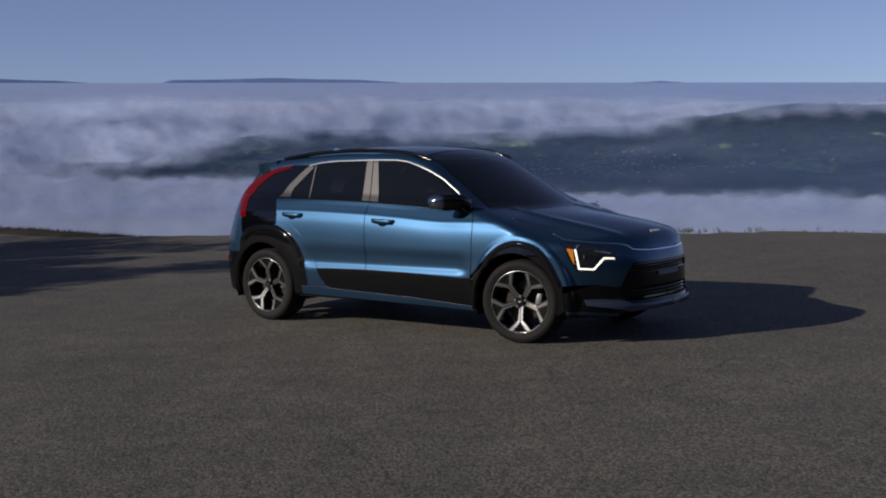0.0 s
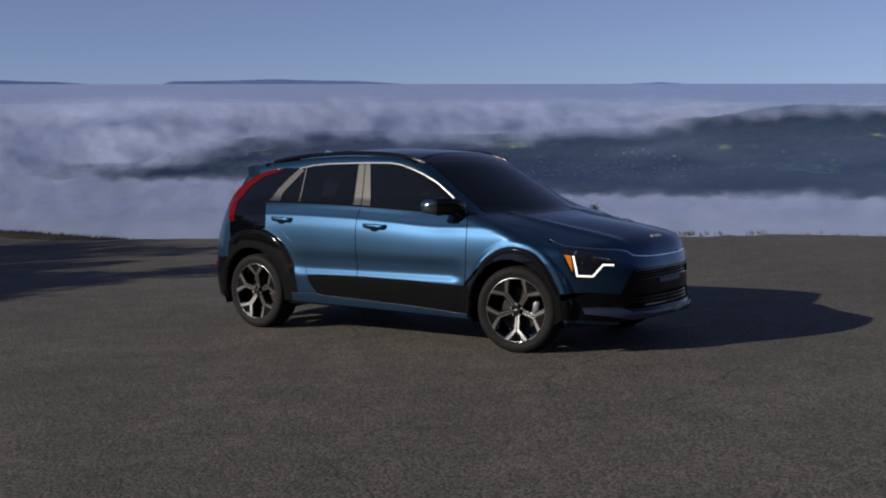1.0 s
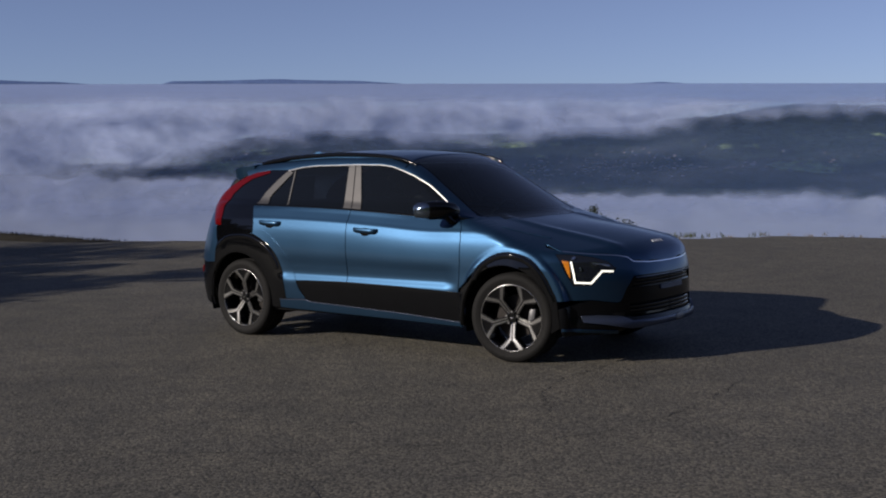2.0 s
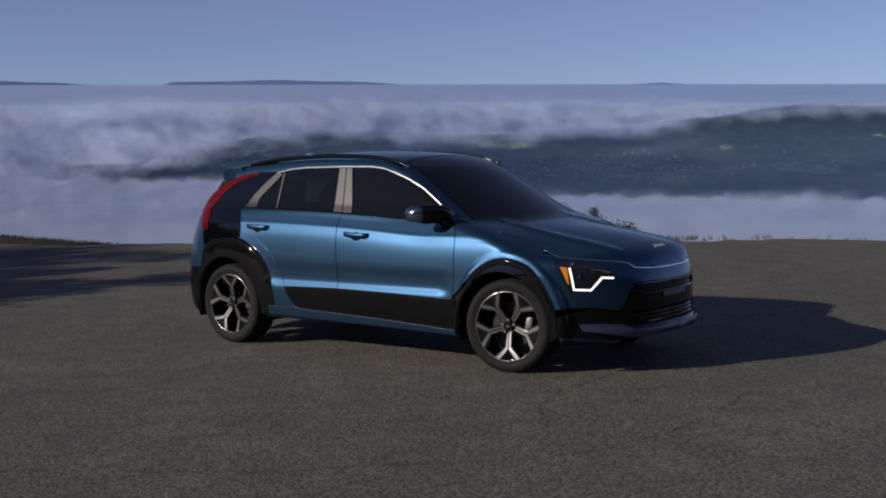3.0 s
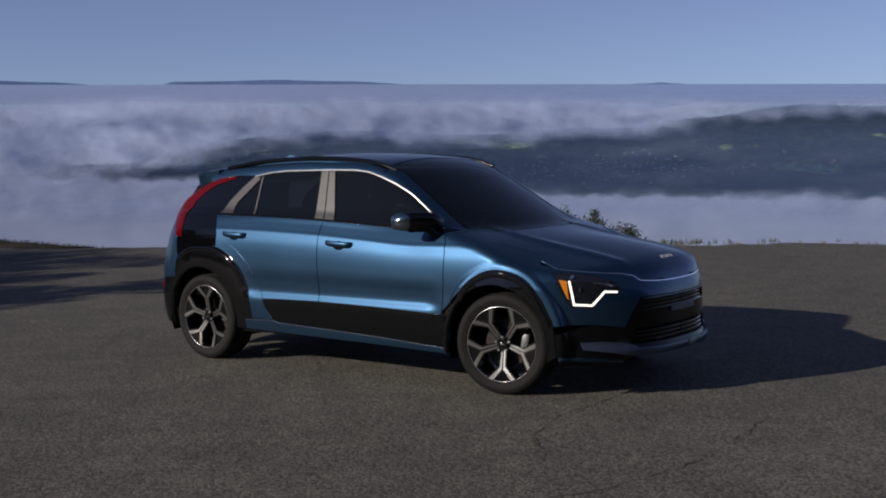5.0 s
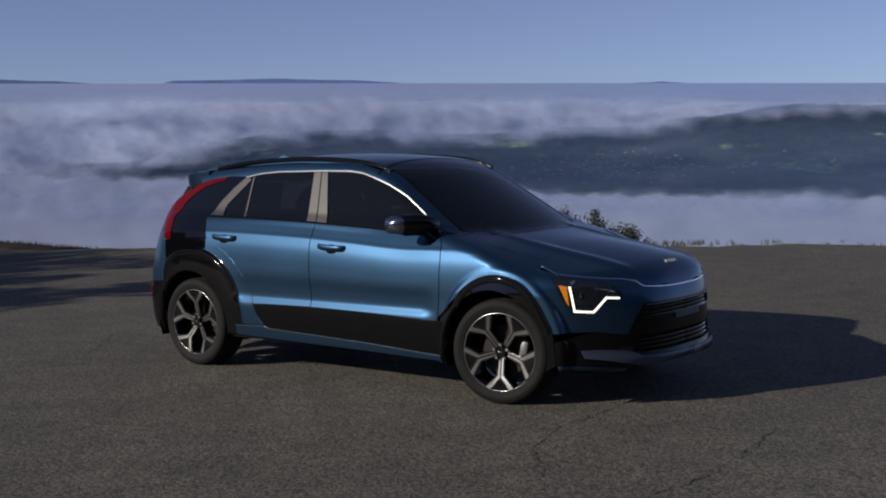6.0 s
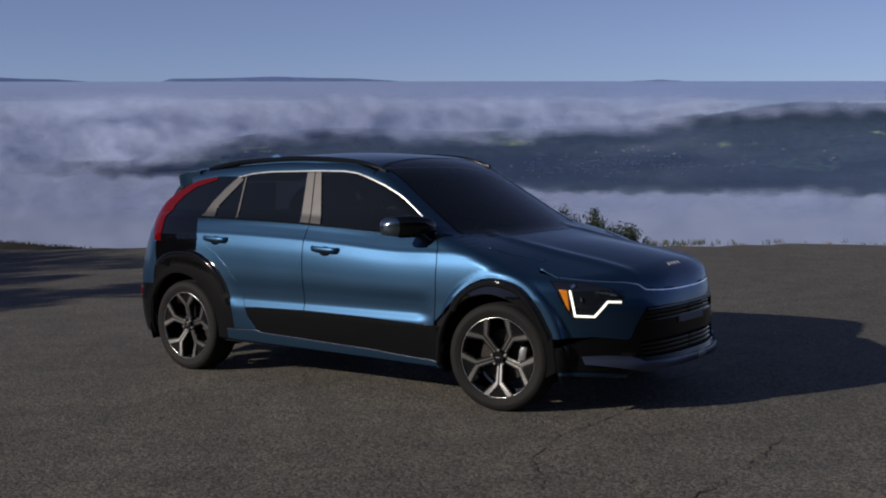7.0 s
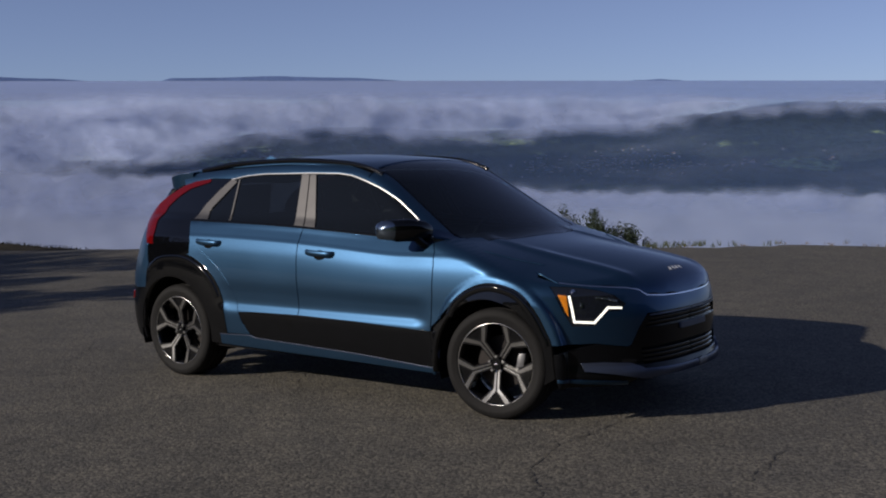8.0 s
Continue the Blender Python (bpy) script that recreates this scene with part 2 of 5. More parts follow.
def tube(bm, points, rx, rz=None, sides=8):
    """A rod along points, rx thick across and rz high."""
    rz = rz or rx
    p = [Vector(q) for q in points]
    rings = []
    for i, q in enumerate(p):
        way = (p[min(i + 1, len(p) - 1)] - p[max(i - 1, 0)]).normalized()
        across = way.cross(Vector((0, 0, 1)))
        across = across.normalized() if across.length > 1e-4 else Vector((0, 1, 0))
        up = across.cross(way)
        rings.append([bm.verts.new(q + across * rx * math.cos(a) + up * rz * math.sin(a)) for a in [2 * math.pi * k / sides for k in range(sides)]])
    for a, b in zip(rings, rings[1:]):
        for k in range(sides):
            bm.faces.new((a[k], a[(k + 1) % sides], b[(k + 1) % sides], b[k]))
    bm.faces.new(rings[0])
    bm.faces.new(rings[-1])


VIEWS = {"side": (0, 1, 0), "top": (0, 0, -1), "front": (-1, 0, 0), "rear": (1, 0, 0), "quarter": (-0.75, 0.66, 0), "diag": (0, 0.6, -0.8), "pillar": (-0.45, 0.65, -0.6), "rearq": (0.6, 0.8, 0)}


def axes(view):
    d = np.array(VIEWS[view], float)
    d /= np.linalg.norm(d)
    v = np.array([1.0, 0, 0]) if abs(d[2]) > 0.95 else np.array([0, 0, 1.0])
    v = v - d * (v @ d)
    v /= np.linalg.norm(v)
    return d, np.cross(d, v), v


def inside_of(poly, pts):
    hit = np.zeros(len(pts), bool)
    x, y = pts[:, 0], pts[:, 1]
    for a, b in zip(poly, np.roll(poly, -1, axis=0)):
        cross = (a[1] > y) != (b[1] > y)
        hit ^= cross & (x < (b[0] - a[0]) * (y - a[1]) / (b[1] - a[1] + 1e-12) + a[0])
    return hit


def dense(poly, step):
    out = []
    for a, b in zip(poly, np.roll(poly, -1, axis=0)):
        k = max(1, int(np.linalg.norm(b - a) / step))
        out += [a + (b - a) * i / k for i in range(k)]
    return np.array(out)


def skin_patch(outline, view, step=0.03, off=0.0, depth=0.014, holes=(), field=None, rows=None):
    """A panel that follows the car's skin inside an outline, with turned-in edges: verts, faces, normals."""
    d, u, v = axes(view)
    flat = lambda pts: np.stack([np.array(pts, float) @ u, np.array(pts, float) @ v], 1)
    rings = [dense(flat(outline), step * 0.6)] + [dense(flat(h), step * 0.6) for h in holes]
    lo, hi = rings[0].min(0), rings[0].max(0)
    gx, gy = np.meshgrid(np.arange(lo[0] + step / 2, hi[0], step), np.arange(lo[1] + step / 2, hi[1], step))
    if rows is not None:
        gx, zz = np.meshgrid(np.arange(lo[0] + step / 2, hi[0], 0.03), np.array(rows))
        lift = BELT_LINE(gx) - 1.06
        gy = np.where(zz + lift > 0.9, zz + lift, np.where(zz < 0.6, zz, (zz - 2 * lift) / (1 - lift / 0.3)))
    grid = np.stack([gx.ravel(), gy.ravel()], 1)
    border = np.vstack(rings)
    keep = inside_of(rings[0], grid)
    for h in rings[1:]:
        keep &= ~inside_of(h, grid)
    grid = grid[keep]
    if len(grid):
        near = np.array([np.min(np.hypot(*(border - g).T)) for g in grid])
        grid = grid[near > (step * 0.45 if rows is None else 0.004)]
    pts = np.vstack([border, grid]) if len(grid) else border
    edges, at = [], 0
    for r in rings:
        edges += [(at + i, at + (i + 1) % len(r)) for i in range(len(r))]
        at += len(r)
    co, _, tris, *_ = geometry.delaunay_2d_cdt([Vector(p) for p in pts], edges, [], 0, 1e-6)
    co = np.array([tuple(c) for c in co])
    tris = np.array([t for t in tris])
    mid = co[tris].mean(1)
    ok = inside_of(rings[0], mid)
    for h in rings[1:]:
        ok &= ~inside_of(h, mid)
    tris = tris[ok]
    start = co[:, :1] * u + co[:, 1:] * v - d * 3.2
    place, hit = cast(start, np.tile(d, (len(start), 1)), 6.4, 260, field or skin)
    normal = slope(place, field or skin)
    place = place + normal * off
    middle = np.abs(place[:, 1]) < 0.004
    place[middle, 1] = 0.0
    turn = np.cross(place[tris[:, 1]] - place[tris[:, 0]], place[tris[:, 2]] - place[tris[:, 0]])
    if np.sum(turn * normal[tris[:, 0]]) < 0:
        tris = tris[:, ::-1]
    verts, normals, faces = list(place), list(normal), [tuple(t) for t in tris]
    count = {}
    for t in faces:
        for a, b in ((t[0], t[1]), (t[1], t[2]), (t[2], t[0])):
            count[(a, b)] = 1
    rim = [e for e in count if (e[1], e[0]) not in count]
    low = {}
    for a, b in rim:
        if middle[a] and middle[b]:
            continue
        for q in (a, b):
            if q not in low:
                low[q] = len(verts)
                verts.append(place[q] - normal[q] * depth)
                normals.append(np.zeros(3))
        way = place[b] - place[a]
        out = np.cross(way, normal[a])
        out = out / (np.linalg.norm(out) + 1e-9)
        normals[low[a]] = normals[low[a]] + out
        normals[low[b]] = normals[low[b]] + out
        faces.append((b, a, low[a], low[b]))
    normals = [n / (np.linalg.norm(n) + 1e-9) for n in normals]
    return np.array(verts), faces, np.array(normals)


FLANK_ROWS = list(np.arange(0.500, 0.59, 0.007)) + list(np.arange(0.60, 0.93, 0.022)) + list(np.arange(0.934, 0.990, 0.006)) + list(np.arange(1.0, 1.12, 0.018))


def cling(points):
    """Rough points of an outline, moved onto the skin: along x near the middle of the car, along y on its flanks."""
    out = []
    for x, y, z in points:
        ahead = abs(y) < 0.55
        start, way = ((3.5, y, z), (-1.0, 0, 0)) if ahead else ((x, -3.0, z), (0, 1.0, 0))
        out.append(tuple(cast(np.array([start]), np.array([way]), 4.0, 400)[0][0]))
    return out


def settled(outline):
    """An outline as 3D points, set right by the last millimetres of the plan."""
    pts = [(p[0], -0.9, p[1]) if len(p) == 2 else p for p in outline]
    return [(x - 0.006 - 0.018 * max(0, z - 0.5) * (x < 1.5) + 0.008 * min(x, 0) * (z > 0.8), y, z + 0.0143 * max(0, z - 0.5) + 0.004 * max(0, x - 1.2)) for x, y, z in pts]


def panel(name, outline, view, mat, parent, label="", both=True, **how):
    """A skin panel on the car's right side and, mirrored, on its left."""
    fix = how.pop("fix", settled)
    how["holes"] = [fix(h) for h in how.get("holes", ())]
    verts, faces, normals = skin_patch(fix(outline), view, **how)
    made = [put(name, mesh_of(name, verts, faces, mat, normals), parent, label)]
    if both:
        flip = np.array([1, -1, 1])
        other = parent[1] if isinstance(parent, list) else parent
        made.append(put(name, mesh_of(name, verts * flip, [f[::-1] for f in faces], mat, normals * flip), other, label))
    return made


def under(pair, name, outline, view, mat, label="", **how):
    """A panel under each of a pair of parts."""
    verts, faces, normals = skin_patch(how.pop("fix", settled)(outline), view, **how)
    flip = np.array([1, -1, 1])
    return [put(name, mesh_of(name, verts, faces, mat, normals), pair[0], label),
            put(name, mesh_of(name, verts * flip, [f[::-1] for f in faces], mat, normals * flip), pair[1], label)]


def ribbon(points, width, view):
    """The outline of a band of that width along points, as 3D points in the view's plane."""
    d, u, v = axes(view)
    p = np.array([(np.dot(q, u), np.dot(q, v)) for q in points])
    left, right = [], []
    for i in range(len(p)):
        a, b = p[max(i - 1, 0)], p[min(i + 1, len(p) - 1)]
        if 0 < i < len(p) - 1:
            d1, d2 = (p[i] - a) / np.linalg.norm(p[i] - a), (b - p[i]) / np.linalg.norm(b - p[i])
            way = (d1 + d2) / np.linalg.norm(d1 + d2)
            grow = 1 / max(0.5, way @ d1)
        else:
            way, grow = (b - a) / np.linalg.norm(b - a), 1
        n = np.array([-way[1], way[0]]) * width / 2 * grow
        left.append(p[i] + n)
        right.append(p[i] - n)
    return [tuple(q[0] * u + q[1] * v) for q in left + right[::-1]]



# ---- the car ----
BELT = [(-1.245, 1.093), (-0.88, 1.087), (-0.5, 1.078), (-0.235, 1.068), (0.17, 1.048), (0.64, 1.018), (0.905, 1.018)]
GLASS_TOP = [(-0.955, 1.362), (-0.80, 1.388), (-0.63, 1.400), (-0.2, 1.404), (0.04, 1.400), (0.16, 1.386), (0.28, 1.352), (0.40, 1.310), (0.546, 1.243), (0.70, 1.147), (0.80, 1.080), (0.905, 1.018)]


def along(table, a, b, n=8):
    """Points of a line between two places of its first number."""
    xs = [p[0] for p in table]
    zs = [p[1] for p in table]
    return [(x, float(np.interp(x, xs, zs))) for x in np.linspace(a, b, n)]


def arc(cx, cz, rx, rz, a0, a1, n=14):
    return [(cx + rx * math.cos(radians(a)), cz + rz * math.sin(radians(a))) for a in np.linspace(a0, a1, n)]


FRONT_AXLE, REAR_AXLE = 1.36, -1.36
FLARE_EDGE = [tuple(q) for q in curve_points([(1.782, 0.27), (1.762, 0.462), (1.735, 0.53), (1.668, 0.655), (1.572, 0.748), (1.444, 0.790), (1.317, 0.784), (1.199, 0.733), (1.114, 0.656), (1.041, 0.520), (0.960, 0.470)], 3)][:-1]
REAR_FLARE = [tuple(q) for q in curve_points([(-1.655, 0.62), (-1.615, 0.771), (-1.50, 0.845), (-1.34, 0.872), (-1.166, 0.862), (-1.02, 0.796), (-0.898, 0.685), (-0.837, 0.516), (-0.816, 0.345)], 4)]


def build_car():
    car = new("car")
    tagged(car, "metallic blue compact crossover with black cladding on asphalt", "car")

    # --- flanks ---
    gap = 0.0035
    nose_seam = [(1.60, -0.712, 0.828), (1.618, -0.79, 0.79), (1.630, -0.83, 0.745), (1.638, -0.84, 0.692)]
    front_gap = [(0.925, 1.005), (0.955, 0.95), (0.968, 0.87), (0.965, 0.70), (0.955, 0.60), (0.945, 0.515)]
    mid_gap = [(-0.150, 1.062), (-0.144, 0.85), (-0.140, 0.70), (-0.139, 0.515)]
    ledge = [(-0.70, 0.500), (-0.55, 0.508), (-0.138, 0.514), (0.40, 0.507), (0.955, 0.487)]
    front_doors = panel("door", along(BELT, -0.148, 0.905, 12) + [(x - gap, z) for x, z in front_gap[:-1]] + along(ledge, 0.938, -0.136, 12)
                        + [(x + gap, z) for x, z in mid_gap[::-1]], "side", PAINT, car, step=0.017, rows=FLANK_ROWS)
    rear_doors = panel("door", along(BELT, -1.235, -0.152, 12) + [(x - gap, z) for x, z in mid_gap] + along(ledge, -0.143, -0.69, 9)
                       + [(-0.7295, 0.598), (-0.7785, 0.6745), (-0.8635, 0.7705), (-0.9715, 0.8555), (-1.1005, 0.9205), (-1.169, 0.950), (-1.182, 0.99)], "side", PAINT, car, step=0.017, depth=0.006, rows=FLANK_ROWS)
    panel("quarter_panel", [(-1.168, 0.948), (-1.10, 0.919), (-0.972, 0.854), (-0.865, 0.769), (-0.78, 0.673), (-0.731, 0.597), (-0.697, 0.503), (-0.66, 0.42), (-0.60, 0.352), (-0.816, 0.348)]
          + REAR_FLARE[:8:-1] + [(-1.166, 0.868)], "side", PAINT, car, step=0.022, depth=0.006)
    panel("fender", [(0.93, -0.80, 1.000), (1.00, -0.70, 1.020), (1.06, -0.635, 1.014), (1.15, -0.695, 0.984), (1.25, -0.718, 0.953), (1.42, -0.722, 0.898), (1.52, -0.718, 0.868)] + [(x + 0.008, y, z) for x, y, z in nose_seam]
          + [(x, -0.9, z) for x, z in FLARE_EDGE[9:25]] + [(x + gap, -0.9, z) for x, z in front_gap[::-1]], "side", PAINT, car, step=0.016, depth=0.010)
    panel("side_cladding", along(ledge, -0.688, 0.938, 14) + [(0.949, 0.42), (0.965, 0.33), (0.977, 0.264)] + [(0.383, 0.302), (-0.049, 0.318), (-0.545, 0.336), (-0.60, 0.37), (-0.655, 0.44)],
          "side", PLASTIC, car, "matt black lower door cladding", off=0.004)
    panel("sill", [(-0.885, 0.335), (-0.60, 0.345), (-0.545, 0.332), (-0.049, 0.314), (0.383, 0.298), (0.980, 0.262), (0.985, 0.234), (0.373, 0.250), (-0.60, 0.266), (-0.885, 0.272)], "side", PAINT, car, off=0.006, depth=0.03)
    panel("sill_line", ribbon([(-0.885, -0.9, 0.338), (-0.60, -0.9, 0.348), (-0.54, -0.9, 0.334), (-0.049, -0.9, 0.317), (0.383, -0.9, 0.301), (0.98, -0.9, 0.265)], 0.005, "side"), "side", SKID, car, "thin bright sill line", off=0.009, depth=0.006)
    # wheel arch mouldings
    flare = FLARE_EDGE
    lip = arc(1.36, 0.325, 0.372, 0.376, 168, -14, 26)
    panel("wheel_arch", flare + [(0.944, 0.487), (0.952, 0.42), (0.968, 0.33), (0.981, 0.245)] + lip, "side", GLOSS_BLACK, car, "gloss black wheel arch moulding", off=0.005, step=0.025, depth=0.05)
    panel("wheel_arch", REAR_FLARE + [(-0.89, 0.27), (-0.97, 0.27)] + arc(-1.36, 0.325, 0.378, 0.382, -8, 182, 26) + [(-1.76, 0.33), (-1.70, 0.5)], "side", GLOSS_BLACK, car, "gloss black wheel arch moulding", off=0.005, step=0.025, depth=0.05)
    for edge_line, shift in ((FLARE_EDGE[3:26], 1.36), (REAR_FLARE[4:-6], -1.36)):
        line = settled([(shift + (x - shift) * 0.93, 0.325 + (z - 0.325) * 0.935) for x, z in edge_line])
        line = cast(np.array([(x, -3.0, z) for x, _, z in line]), np.tile((0, 1.0, 0), (len(line), 1)), 4.0, 400)[0]
        for s in (1, -1):
            bm = bmesh.new()
            tube(bm, [(x, s * (y - 0.004), z) for x, y, z in line], 0.009, 0.022, 14)
            part("arch_bead", bm, GLOSS_BLACK, car, "rounded gloss black bead of the wheel arch")
    # black rear blade and red boomerang lamp
    tail_out = [(-1.198, 1.382), (-1.352, 1.366), (-1.471, 1.338), (-1.643, 1.260), (-1.727, 1.206), (-1.785, 1.152), (-1.790, 1.115), (-1.715, 1.03), (-1.658, 0.933)]
    tail_in = [(-1.590, 0.931), (-1.598, 1.014), (-1.622, 1.092), (-1.626, 1.140), (-1.600, 1.190), (-1.512, 1.258), (-1.400, 1.315), (-1.199, 1.362)]
    flank = lambda pts: [(x, -0.9, z) for x, z in pts]
    blades = panel("rear_blade", [(-0.975, 1.388), (-1.199, 1.386)] + tail_in[::-1] + [(-1.650, 0.925), (-1.640, 0.832), (-1.615, 0.775)] + REAR_FLARE[4:16] + [(-1.182, 0.872), (-1.192, 0.95), (-1.206, 0.99), (-1.260, 1.099)],
                   "side", GLOSS_BLACK, car, "gloss black rear blade", step=0.022, fix=flank)
    lamps = panel("tail_lamp", tail_out + tail_in, "side", RED, car, "red boomerang tail lamp", off=0.006, step=0.018, depth=0.03, fix=flank)
    # windows and their trims
    bar_low, bar_top = -0.852, -0.868
    glasses = panel("window", along(BELT, -1.22, -0.06, 14) + [(-0.17, 1.398)] + along(GLASS_TOP, -0.21, -0.955, 12), "side", REAR_GLASS, car, "dark tinted side window", off=-0.006, depth=0.004)
    panel("window", along(BELT, -0.13, 0.895, 14) + along(GLASS_TOP, 0.89, -0.22, 18), "side", GLASS, car, "dark tinted side window", off=-0.006, depth=0.004)
    panel("pillar_trim", [(-1.250, 1.102), (-1.099, 1.098), (-1.117, 1.170), (-1.020, 1.264), (-0.917, 1.365), (-0.966, 1.390), (-1.071, 1.310), (-1.178, 1.208)], "side", SATIN, car, "satin grey pillar trim", off=0.002, fix=flank)
    panel("window_bar", [(bar_low - 0.007, 1.090), (bar_low + 0.006, 1.089), (bar_top + 0.006, 1.372), (bar_top - 0.007, 1.368)], "side", SATIN, car, "satin grey window bar", off=0.0)
    panel("pillar_trim", [(-0.232, 1.070), (-0.150, 1.064), (-0.219, 1.402), (-0.283, 1.402)], "side", SATIN, car, "satin grey pillar trim", off=0.003)
    panel("pillar_trim", [(-0.140, 1.063), (-0.048, 1.058), (-0.160, 1.402), (-0.210, 1.402)], "side", SATIN, car, "satin grey pillar trim", off=0.003)
    bead = settled([(x, z + 0.005) for x, z in along(GLASS_TOP, -0.945, 0.902, 50)])
    bead = cast(np.array([(x, -3.0, z) for x, _, z in bead]), np.tile((0, 1.0, 0), (50, 1)), 4.0, 400)[0]
    for s in (1, -1):
        bm = bmesh.new()
        tube(bm, [(x, s * y, z) for x, y, z in bead], 0.0065, 0.006, 8)
        part("chrome_strip", bm, TRIM, car, "bright window surround strip")
    panel("belt_strip", ribbon([(x, -0.9, z + 0.002) for x, z in along(BELT, -1.235, 0.88, 30)], 0.012, "side"), "side", PLASTIC, car, "black waist seal", off=0.006, depth=0.012, step=0.02)
    # body above the windows, and the foot of the front pillar
    roof_edge = [(-1.50, 1.388), (-1.35, 1.412), (-1.10, 1.432), (-0.63, 1.458), (-0.2, 1.464), (0.02, 1.459), (0.16, 1.440), (0.28, 1.408), (0.40, 1.362), (0.55, 1.282), (0.70, 1.190), (0.82, 1.108), (0.955, 1.020)]
    split = [(x, z) for x, z in roof_edge if x <= 0.28]
    panel("roof_side", split + [(x, z + 0.013) for x, z in GLASS_TOP[:7][::-1]] + [(-0.965, 1.378), (-1.166, 1.380), (-1.30, 1.364), (-1.44, 1.330)], "side", PAINT, car, step=0.02)
    low_line = settled([(x, z + 0.013) for x, z in GLASS_TOP[6:]])
    low_line = [tuple(cast(np.array([(x, -3.0, z)]), np.array([(0, 1.0, 0)]), 4.0, 400)[0][0]) for x, _, z in low_line]
    high_line = [tuple(cast(np.array([(x, y, 2.5)]), np.array([(0, 0, -1.0)]), 4.0, 400)[0][0]) for x, y in ((0.985, -0.700), (1.05, -0.620), (1.03, -0.603), (0.955, -0.662), (0.80, -0.625), (0.62, -0.592), (0.42, -0.555), (0.27, -0.542))]
    panel("front_pillar", low_line + high_line, "pillar", PAINT, car, step=0.018, fix=list)

    # --- top ---
    nose_top = cling([(1.741, -0.668, 0.802), (1.887, -0.605, 0.785), (2.018, -0.508, 0.767), (2.072, -0.444, 0.752), (2.110, -0.403, 0.720), (2.148, -0.278, 0.708), (2.168, -0.116, 0.703), (2.170, 0, 0.702)])
    hood_edge = [(1.06, -0.625), (1.15, -0.688), (1.25, -0.711), (1.42, -0.715), (1.60, -0.704)] + [(x, y) for x, y, z in nose_top]
    cowl = [(1.17, 0), (1.168, -0.20), (1.14, -0.40), (1.075, -0.60)]
    hood_line = hood_edge + [(x, -y) for x, y in hood_edge[-2::-1]] + [(x, -y) for x, y in cowl[::-1]] + cowl[1:]
    hood = panel("hood", [(x, y, 1.0) for x, y in hood_line], "top", PAINT, car, both=False, step=0.025, fix=list)[0]
    panel("hood_line", ribbon([(x, y, z - 0.002) for x, y, z in nose_top], 0.006, "quarter"), "quarter", CHROME, car, "thin bright line under the hood", off=0.002, depth=0.012, step=0.02, fix=list)
    panel("hood_crease", ribbon([(1.21, -0.690, 0.93), (1.28, -0.672, 0.916), (1.41, -0.637, 0.895), (1.56, -0.600, 0.877)], 0.007, "diag"), "diag", PAINT, car, off=0.005, depth=0.006, step=0.02, fix=list)
    screen_edge = [(0.955, -0.655), (0.80, -0.620), (0.62, -0.587), (0.42, -0.550), (0.27, -0.537), (0.255, -0.45), (0.235, -0.22), (0.23, 0)]
    low_edge = [(1.16, 0), (1.155, -0.20), (1.13, -0.40), (1.07, -0.56), (1.02, -0.605)]
    whole = screen_edge + [(x, -y) for x, y in screen_edge[-2::-1]] + [(x, -y) for x, y in low_edge[::-1]] + low_edge[1:]
    panel("windscreen", [(x, y, 1.2) for x, y in whole], "top", SCREEN, car, "dark reflective windscreen", both=False, off=0.0, depth=0.004, step=0.035, fix=list)
    rim = [(0.99, -0.640), (0.80, -0.627), (0.62, -0.594), (0.42, -0.557), (0.28, -0.542), (0.29, -0.533), (0.42, -0.545), (0.62, -0.582), (0.80, -0.615), (0.96, -0.645)]
    panel("pillar_seal", [(x, y, 1.2) for x, y in rim], "top", PLASTIC, car, off=0.003, depth=0.01, step=0.02, fix=list)
    top_edge = [(0.225, 0), (0.23, -0.22), (0.25, -0.45), (0.28, -0.585), (0.10, -0.588), (-0.3, -0.592), (-0.8, -0.588), (-1.2, -0.575), (-1.50, -0.555), (-1.52, 0)]
    roof = panel("roof", [(x, y, 1.5) for x, y in top_edge + [(x, -y) for x, y in top_edge[-2:0:-1]]], "top", PAINT, car, both=False, step=0.05)[0]
    bm = bmesh.new()
    rows = [(-1.42, 0.626, 1.428, 1.36), (-1.55, 0.628, 1.420, 1.334), (-1.64, 0.612, 1.406, 1.310), (-1.71, 0.578, 1.394, 1.318), (-1.727, 0.562, 1.386, 1.345)]
    rings = []
    for x, w, zt, zb in rows:
        ring = []
        for k in range(17):
            t = -1 + k / 8
            ring.append(bm.verts.new((x - 0.03 * (1 - t * t), t * w, zt + 0.03 * (1 - abs(t) ** 2.5))))
        for k in range(16, -1, -1):
            t = -1 + k / 8
            ring.append(bm.verts.new((x - 0.03 * (1 - t * t), t * w * 0.98, zb + 0.02 * (1 - abs(t) ** 2.5))))
        rings.append(ring)
    for a, b in zip(rings, rings[1:]):
        for k in range(len(a)):
            bm.faces.new((a[k], a[(k + 1) % len(a)], b[(k + 1) % len(a)], b[k]))
    bm.faces.new(rings[0])
    bm.faces.new(rings[-1])
    part("spoiler", bm, PAINT, car)
    for s in (-1, 1):
        bm = bmesh.new()
        rail = curve_points([(-1.36, s * 0.575, 1.44), (-1.20, s * 0.578, 1.464), (-0.947, s * 0.58, 1.490), (-0.45, s * 0.58, 1.507), (-0.04, s * 0.58, 1.490), (0.16, s * 0.58, 1.463), (0.33, s * 0.578, 1.412)], 8)
        tube(bm, rail, 0.014, 0.018, 10)
        part("roof_rail", bm, GLOSS_BLACK, car, "black roof rail")
    bm = bmesh.new()
